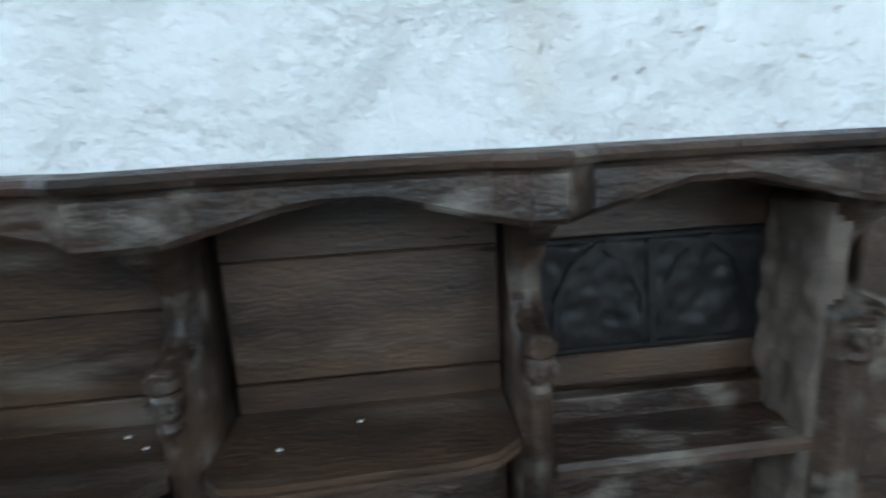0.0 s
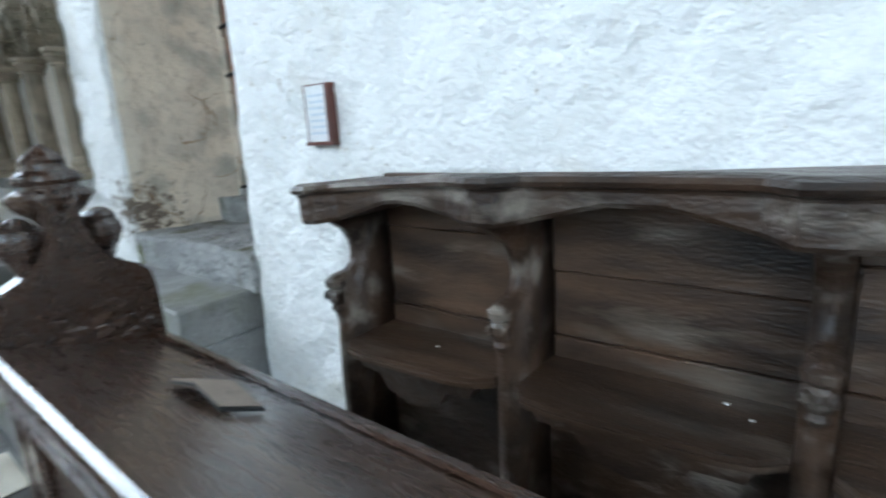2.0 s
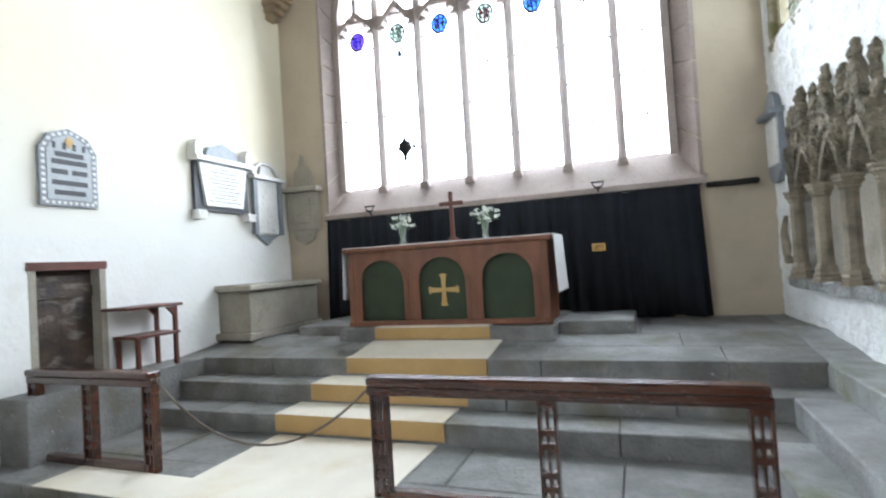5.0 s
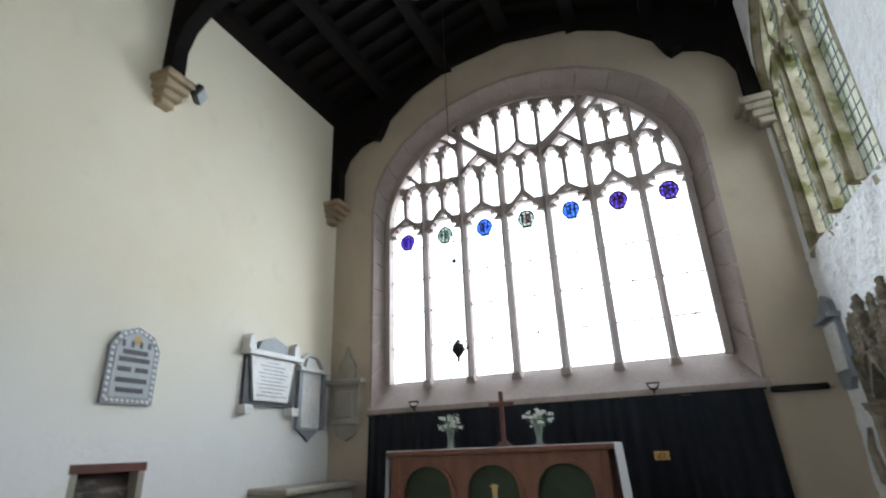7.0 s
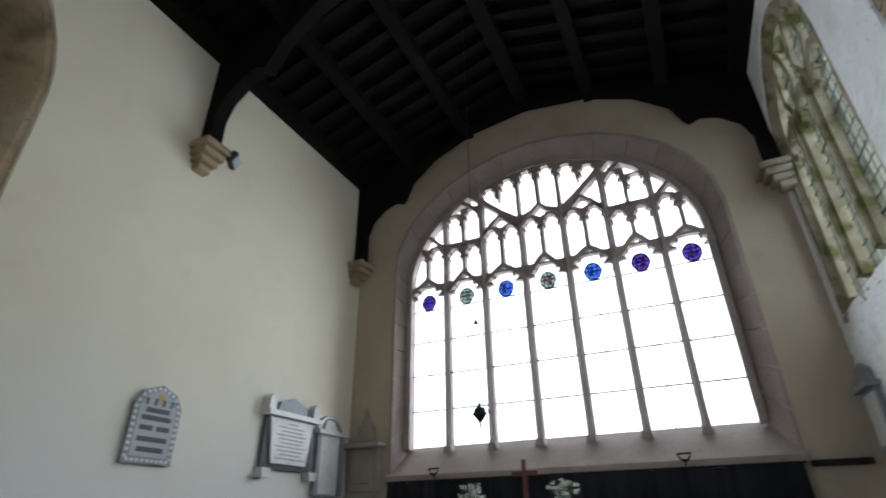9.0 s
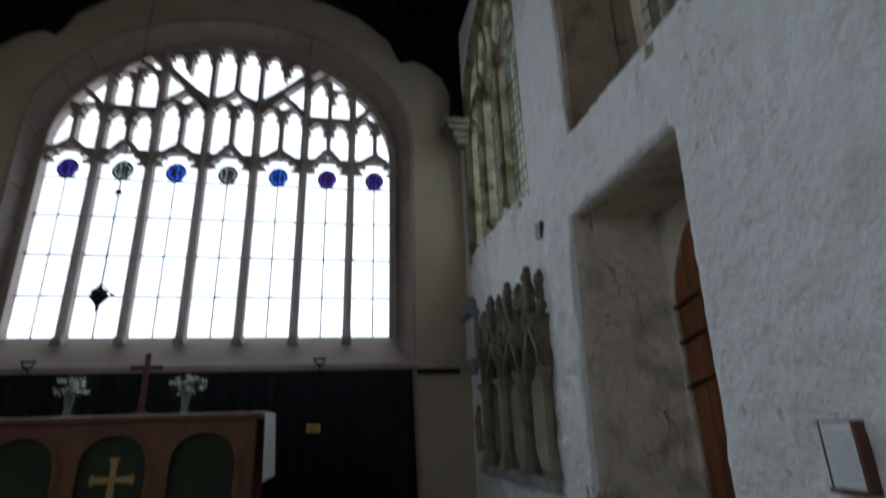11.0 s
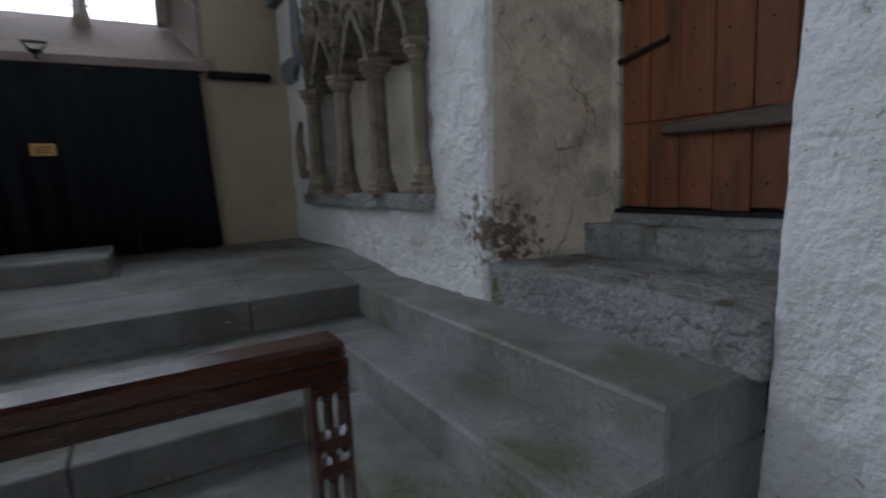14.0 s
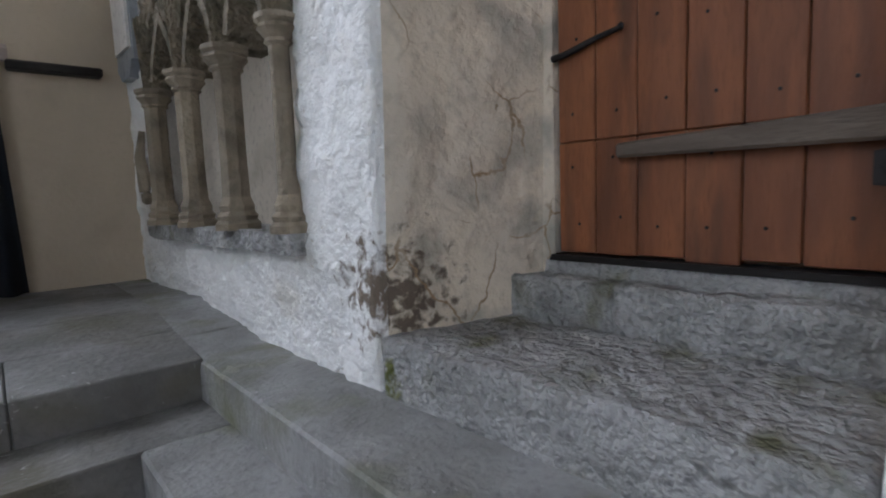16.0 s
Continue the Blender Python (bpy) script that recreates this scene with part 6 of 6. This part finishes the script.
part("hollow", prism(bmesh.new(), [(4.27, 3.06), (4.37, 3.07), (4.36, 3.21), (4.26, 3.20)], on_south, -0.035, 0.02), SLATE, putlog)

# ---- oak door in the recess ----
door = tagged(new("door_1"), "orange-brown plank door, shut, with iron hinges and a wooden lock bar", "door", kind="structure")
px = 2.755
rg2 = random.Random(5)
edges = [2.755, 2.95, 3.10, 3.26, 3.415, 3.565, 3.715]
for a, b in zip(edges, edges[1:]):
    za = 1.10 + rg2.uniform(-0.006, 0.012)
    mid_a = min(2.96, 2.3 + 0.68 * max(0.0, 1 - (abs((a + b) / 2 - 3.235) / 0.49) ** 1.7) ** (1 / 1.7) + 0.05)
    for z0, z1 in ((za, 1.50), (1.503, mid_a)):
        q = [(a + 0.002, z0), (b - 0.002, z0), (b - 0.002, z1), (a + 0.002, z1)]
        off = rg2.uniform(0, 0.006)
        bm = bmesh.new()
        hexa(bm, [on_south(*c, 0.655 + off) for c in q] + [on_south(*c, 0.70) for c in q])
        bmesh.ops.bevel(bm, geom=bm.edges[:], offset=0.004, segments=1, affect="EDGES")
        part("plank", bm, DOOR_OAK, door)
bm = bmesh.new()
for zr in (1.22, 1.42, 1.60, 1.85, 2.1, 2.35):
    for a, b in zip(edges, edges[1:]):
        ball(bm, on_south((a + b) / 2 + rg2.uniform(-0.02, 0.02), zr + rg2.uniform(-0.02, 0.02), 0.653), 0.006, zr, 0.2, (0.6, 1, 1), 1)
part("nail_heads", bm, IRON, door)
bm = bmesh.new()
hexa(bm, [on_south(2.745, 1.425, 0.60), on_south(3.46, 1.432, 0.60), on_south(3.46, 1.478, 0.60), on_south(2.745, 1.51, 0.60), on_south(2.745, 1.425, 0.655), on_south(3.46, 1.432, 0.655), on_south(3.46, 1.478, 0.655), on_south(2.745, 1.51, 0.655)])
bmesh.ops.bevel(bm, geom=bm.edges[:], offset=0.008, segments=1, affect="EDGES")
part("lock_bar", bm, GREY_WOOD, door, "grey weathered wooden lock bar")
part("lock_case", prism(bmesh.new(), [(2.74, 1.31), (2.80, 1.32), (2.80, 1.40), (2.74, 1.41)], on_south, 0.60, 0.66), IRON, door)
for z in (1.83, 2.12, 2.36):
    bm = bmesh.new()
    tube(bm, [on_south(3.72, z - 0.03, 0.635), on_south(3.66, z - 0.025, 0.63), on_south(3.54, z + 0.005, 0.635), on_south(3.46, z + 0.02, 0.64)], [0.013, 0.012, 0.010, 0.008], 6)
    ball(bm, on_south(3.46, z + 0.022, 0.638), 0.013, z, 0.2, (0.7, 1, 1), 1)
    part("hinge", bm, IRON, door, "black wrought iron hinge hook")
bm = bmesh.new()
hexa(bm, [on_south(2.72, 1.0, 0.60), on_south(3.75, 1.0, 0.60), on_south(3.75, 1.0, 0.72), on_south(2.72, 1.0, 0.72), on_south(2.72, 1.075, 0.62), on_south(3.75, 1.075, 0.62), on_south(3.75, 1.075, 0.72), on_south(2.72, 1.075, 0.72)])
part("threshold", bm, MOSS_STONE, door)
# added black strip: the shadow line under the door, made as a solid
bm = bmesh.new()
hexa(bm, [on_south(2.74, 1.076, 0.61), on_south(3.73, 1.076, 0.61), on_south(3.73, 1.076, 0.71), on_south(2.74, 1.076, 0.71), on_south(2.74, 1.096, 0.625), on_south(3.73, 1.096, 0.625), on_south(3.73, 1.096, 0.71), on_south(2.74, 1.096, 0.71)])
part("sill_board", bm, BLACK_OAK, door, "black strip painted as the shadow line under the door")

# the door hangs towards the west side of its recess
for ob in door.children_recursive:
    if ob.type == "MESH":
        for v in ob.data.vertices:
            v.co.y -= 0.055

# ---- north side: monuments, doorway, chair, tomb ----
tablet = thing("mosaic_tablet", "pointed blue-grey memorial tablet with patterned border", "memorial tablet")


def nw(u, v, d):
    return on_north(u, v, -d)


bm = prism(bmesh.new(), [(3.36, 2.28), (3.88, 2.28), (3.88, 2.80), (3.80, 2.93), (3.62, 3.0), (3.44, 2.93), (3.36, 2.80)], nw, 0.0, 0.04)
part("slab", bm, GREY_MARBLE, tablet)
bm = prism(bmesh.new(), [(3.42, 2.34), (3.82, 2.34), (3.82, 2.79), (3.75, 2.89), (3.62, 2.945), (3.49, 2.89), (3.42, 2.79)], nw, 0.04, 0.046)
part("field", bm, TABLET_FIELD, tablet, "pale inner field")
bm = bmesh.new()
for q, (a, b) in enumerate(((3.49, 3.75), (3.46, 3.78), (3.46, 3.60), (3.64, 3.78), (3.46, 3.78), (3.48, 3.76))):
    z = (2.76, 2.69, 2.60, 2.60, 2.50, 2.41)[q]
    prism(bm, [(a, z - 0.03), (b, z - 0.03), (b, z + 0.015), (a, z + 0.015)], nw, 0.046, 0.049)
for q in range(4):
    prism(bm, [(3.47 + 0.09 * q, 2.80), (3.50 + 0.09 * q, 2.80), (3.50 + 0.09 * q, 2.86), (3.47 + 0.09 * q, 2.86)], nw, 0.046, 0.049)
part("lettering", bm, SLATE, tablet)
bm = bmesh.new()
border = [(3.39, 2.31), (3.85, 2.31), (3.85, 2.80), (3.78, 2.91), (3.62, 2.97), (3.46, 2.91), (3.39, 2.80), (3.39, 2.31)]
for a, b in zip(border, border[1:]):
    n_ = max(2, int(math.hypot(b[0] - a[0], b[1] - a[1]) / 0.05))
    for q in range(n_):
        c = between(a, b, (q + 0.5) / n_)
        prism(bm, [(c[0] - 0.014, c[1] - 0.014), (c[0] + 0.014, c[1] - 0.014), (c[0] + 0.014, c[1] + 0.014), (c[0] - 0.014, c[1] + 0.014)], nw, 0.04, 0.045)
part("border_tiles", bm, MARBLE, tablet)
bm = bmesh.new()
prism(bm, [(3.60, 2.82), (3.64, 2.82), (3.64, 2.92), (3.60, 2.92)], nw, 0.047, 0.051)
prism(bm, [(3.58, 2.86), (3.66, 2.86), (3.66, 2.89), (3.58, 2.89)], nw, 0.047, 0.0505)
part("gilt_cross", bm, GOLD_CLOTH, tablet)

memorial = thing("wall_monument", "white marble wall monument on a black slate back", "wall monument")
part("back_slab", prism(bmesh.new(), [(5.06, 2.36), (5.96, 2.36), (5.96, 2.96), (5.06, 2.96)], nw, 0.0, 0.05), SLATE, memorial)
part("inscription_panel", prism(bmesh.new(), [(5.20, 2.42), (5.82, 2.42), (5.91, 2.94), (5.11, 2.94)], nw, 0.05, 0.085), MARBLE, memorial)
part("cornice", prism(bmesh.new(), [(5.02, 2.95), (6.0, 2.95), (6.0, 3.01), (5.02, 3.01)], nw, 0.0, 0.15), MARBLE, memorial)
part("pediment", prism(bmesh.new(), [(5.22, 3.01), (5.80, 3.01), (5.75, 3.14), (5.52, 3.22), (5.28, 3.14)], nw, 0.0, 0.07), GREY_MARBLE, memorial, "grey marble pediment")
for u in (5.08, 5.92):
    part("pilaster_cap", prism(bmesh.new(), [(u - 0.06, 3.01), (u + 0.06, 3.01), (u + 0.05, 3.15), (u, 3.20), (u - 0.05, 3.15)], nw, 0.0, 0.12), MARBLE, memorial)
    part("bracket", prism(bmesh.new(), [(u + 0.02 - 0.06, 2.26), (u + 0.02 + 0.06, 2.26), (u + 0.02 + 0.07, 2.36), (u + 0.02 - 0.07, 2.36)], nw, 0.0, 0.12), MARBLE, memorial)
bm = bmesh.new()
for q in range(10):
    z = 2.89 - q * 0.045
    w = 0.30 * (0.9 - 0.25 * ((q * 7) % 3) / 2) * (1 if q else 0.35)
    prism(bm, [(5.51 - w, z - 0.013), (5.51 + w, z - 0.013), (5.51 + w, z), (5.51 - w, z)], nw, 0.085, 0.088)
part("lettering", bm, GREY_MARBLE, memorial)

second = thing("wall_monument", "pale grey marble wall monument with scrolled top", "wall monument")
part("panel", prism(bmesh.new(), [(6.04, 2.12), (6.62, 2.12), (6.62, 2.86), (6.04, 2.86)], nw, 0.0, 0.05), MARBLE, second)
part("frame_side", prism(bmesh.new(), [(6.03, 2.10), (6.10, 2.10), (6.10, 2.86), (6.03, 2.86)], nw, 0.03, 0.09), GREY_MARBLE, second)
part("frame_side", prism(bmesh.new(), [(6.56, 2.10), (6.63, 2.10), (6.63, 2.86), (6.56, 2.86)], nw, 0.03, 0.09), GREY_MARBLE, second)
part("cornice", prism(bmesh.new(), [(5.99, 2.86), (6.68, 2.86), (6.68, 2.91), (5.99, 2.91)], nw, 0.0, 0.14), MARBLE, second)
bm = bmesh.new()
bar(bm, [(6.05, 2.93), (6.15, 3.05), (6.25, 3.10), (6.42, 3.10), (6.52, 3.05), (6.62, 2.93)], 0.04, nw, 0.0, 0.07)
prism(bm, [(6.20, 2.91), (6.46, 2.91), (6.42, 3.06), (6.24, 3.06)], nw, 0.0, 0.05)
part("scroll", bm, MARBLE, second)
part("apron", prism(bmesh.new(), [(6.10, 2.10), (6.56, 2.10), (6.42, 2.02), (6.33, 1.95), (6.24, 2.02)], nw, 0.0, 0.05), GREY_MARBLE, second)

third = thing("wall_monument", "weathered grey stone wall monument with obelisk top", "wall monument")
part("panel", boxed(-4.70, -4.20, EAST - 0.10, EAST + 0.01, 2.16, 2.72, 0.01), GREY_STONE, third)
part("sunk_panel", boxed(-4.60, -4.30, EAST - 0.115, EAST - 0.09, 2.26, 2.62, 0.01), GREY_STONE, third)
part("cornice", boxed(-4.75, -4.14, EAST - 0.17, EAST + 0.01, 2.72, 2.79, 0.015), GREY_STONE, third)
part("apron", prism(bmesh.new(), [(-4.66, 2.16), (-4.24, 2.16), (-4.30, 2.02), (-4.45, 1.94), (-4.60, 2.02)], flat_y(EAST), -0.07, 0.01), GREY_STONE, third)
part("obelisk", prism(bmesh.new(), [(-4.60, 2.79), (-4.30, 2.79), (-4.32, 3.02), (-4.40, 3.12), (-4.45, 3.28), (-4.50, 3.12), (-4.58, 3.02)], flat_y(EAST), -0.07, 0.01), GREY_STONE, third)

south_mon = thing("wall_monument", "small grey marble monument with a white panel", "wall monument")


def sw_(u, v, d):
    return on_south(u, v, -d)


part("back_slab", prism(bmesh.new(), [(6.38, 2.28), (6.82, 2.28), (6.82, 2.86), (6.38, 2.86)], sw_, 0.0, 0.05), GREY_MARBLE, south_mon)
part("inscription_panel", prism(bmesh.new(), [(6.43, 2.36), (6.77, 2.36), (6.77, 2.82), (6.43, 2.82)], sw_, 0.05, 0.07), MARBLE, south_mon)
part("cornice", prism(bmesh.new(), [(6.34, 2.86), (6.84, 2.86), (6.84, 2.91), (6.34, 2.91)], sw_, 0.0, 0.13), GREY_MARBLE, south_mon)
part("pediment", prism(bmesh.new(), [(6.42, 2.91), (6.80, 2.91), (6.76, 3.05), (6.61, 3.13), (6.46, 3.05)], sw_, 0.0, 0.06), GREY_MARBLE, south_mon)
part("apron", prism(bmesh.new(), [(6.40, 2.28), (6.80, 2.28), (6.70, 2.18), (6.50, 2.18)], sw_, 0.0, 0.06), GREY_MARBLE, south_mon)

north_door = tagged(new("door_2"), "low dark plank door, shut, in the north wall", "door", kind="structure")
for k in range(4):
    u = 3.285 + 0.148 * k
    part("plank", prism(bmesh.new(), [(u, 0.33), (u + 0.146, 0.33), (u + 0.146, 1.70), (u, 1.70)], on_north, 0.10, 0.15), STALL_OAK, north_door)
part("lintel", prism(bmesh.new(), [(3.24, 1.70), (3.96, 1.70), (3.96, 1.775), (3.24, 1.775)], on_north, -0.012, 0.12), FRAME_WOOD, north_door)
for u in (3.255, 3.885):
    part("jamb", prism(bmesh.new(), [(u, 0.33), (u + 0.06, 0.33), (u + 0.06, 1.70), (u, 1.70)], on_north, -0.010, 0.12), GREY_STONE, north_door)
part("ledge_board", prism(bmesh.new(), [(3.30, 1.45), (3.87, 1.45), (3.87, 1.55), (3.30, 1.55)], on_north, 0.075, 0.10), STALL_OAK, north_door)

platform = tagged(new("north_ledge"), "narrow stone ledge along the north wall", "ledge", kind="structure")
part("slab", boxed(NORTH - 0.55, NORTH + 0.36, 3.0, 4.785, -0.02, 0.683, 0.008), STEP_STONE, platform)
chair = thing("armchair", "dark wooden armchair standing beside the north door", "chair")
for x, y in ((-4.72, 3.98), (-4.72, 4.42), (-4.46, 4.42), (-4.46, 3.98)):
    part("leg", boxed(x, x + 0.04, y, y + 0.04, 0.684, 1.28 if y > 4.2 else 1.0, 0.005), FRAME_WOOD, chair)
part("seat", boxed(-4.73, -4.41, 3.96, 4.48, 1.0, 1.03, 0.008), FRAME_WOOD, chair)
part("arm", boxed(-4.74, -4.40, 3.86, 4.52, 1.285, 1.315, 0.01), FRAME_WOOD, chair)
for x in (-4.70, -4.44):
    part("brace", prism(bmesh.new(), [(4.42, 1.28), (4.32, 1.28), (4.42, 1.18)], flat_x(x), 0, 0.025), FRAME_WOOD, chair)

tomb = thing("chest_tomb", "worn grey stone chest tomb against the north wall", "tomb")
part("base", boxed(-4.76, -4.22, 5.30, 6.80, 0.77, 0.86, 0.015), GREY_STONE, tomb)
part("chest", boxed(-4.76, -4.28, 5.38, 6.78, 0.86, 1.36, 0.01), GREY_STONE, tomb)
part("lid", boxed(-4.76, -4.20, 5.30, 6.80, 1.36, 1.44, 0.02), GREY_STONE, tomb)
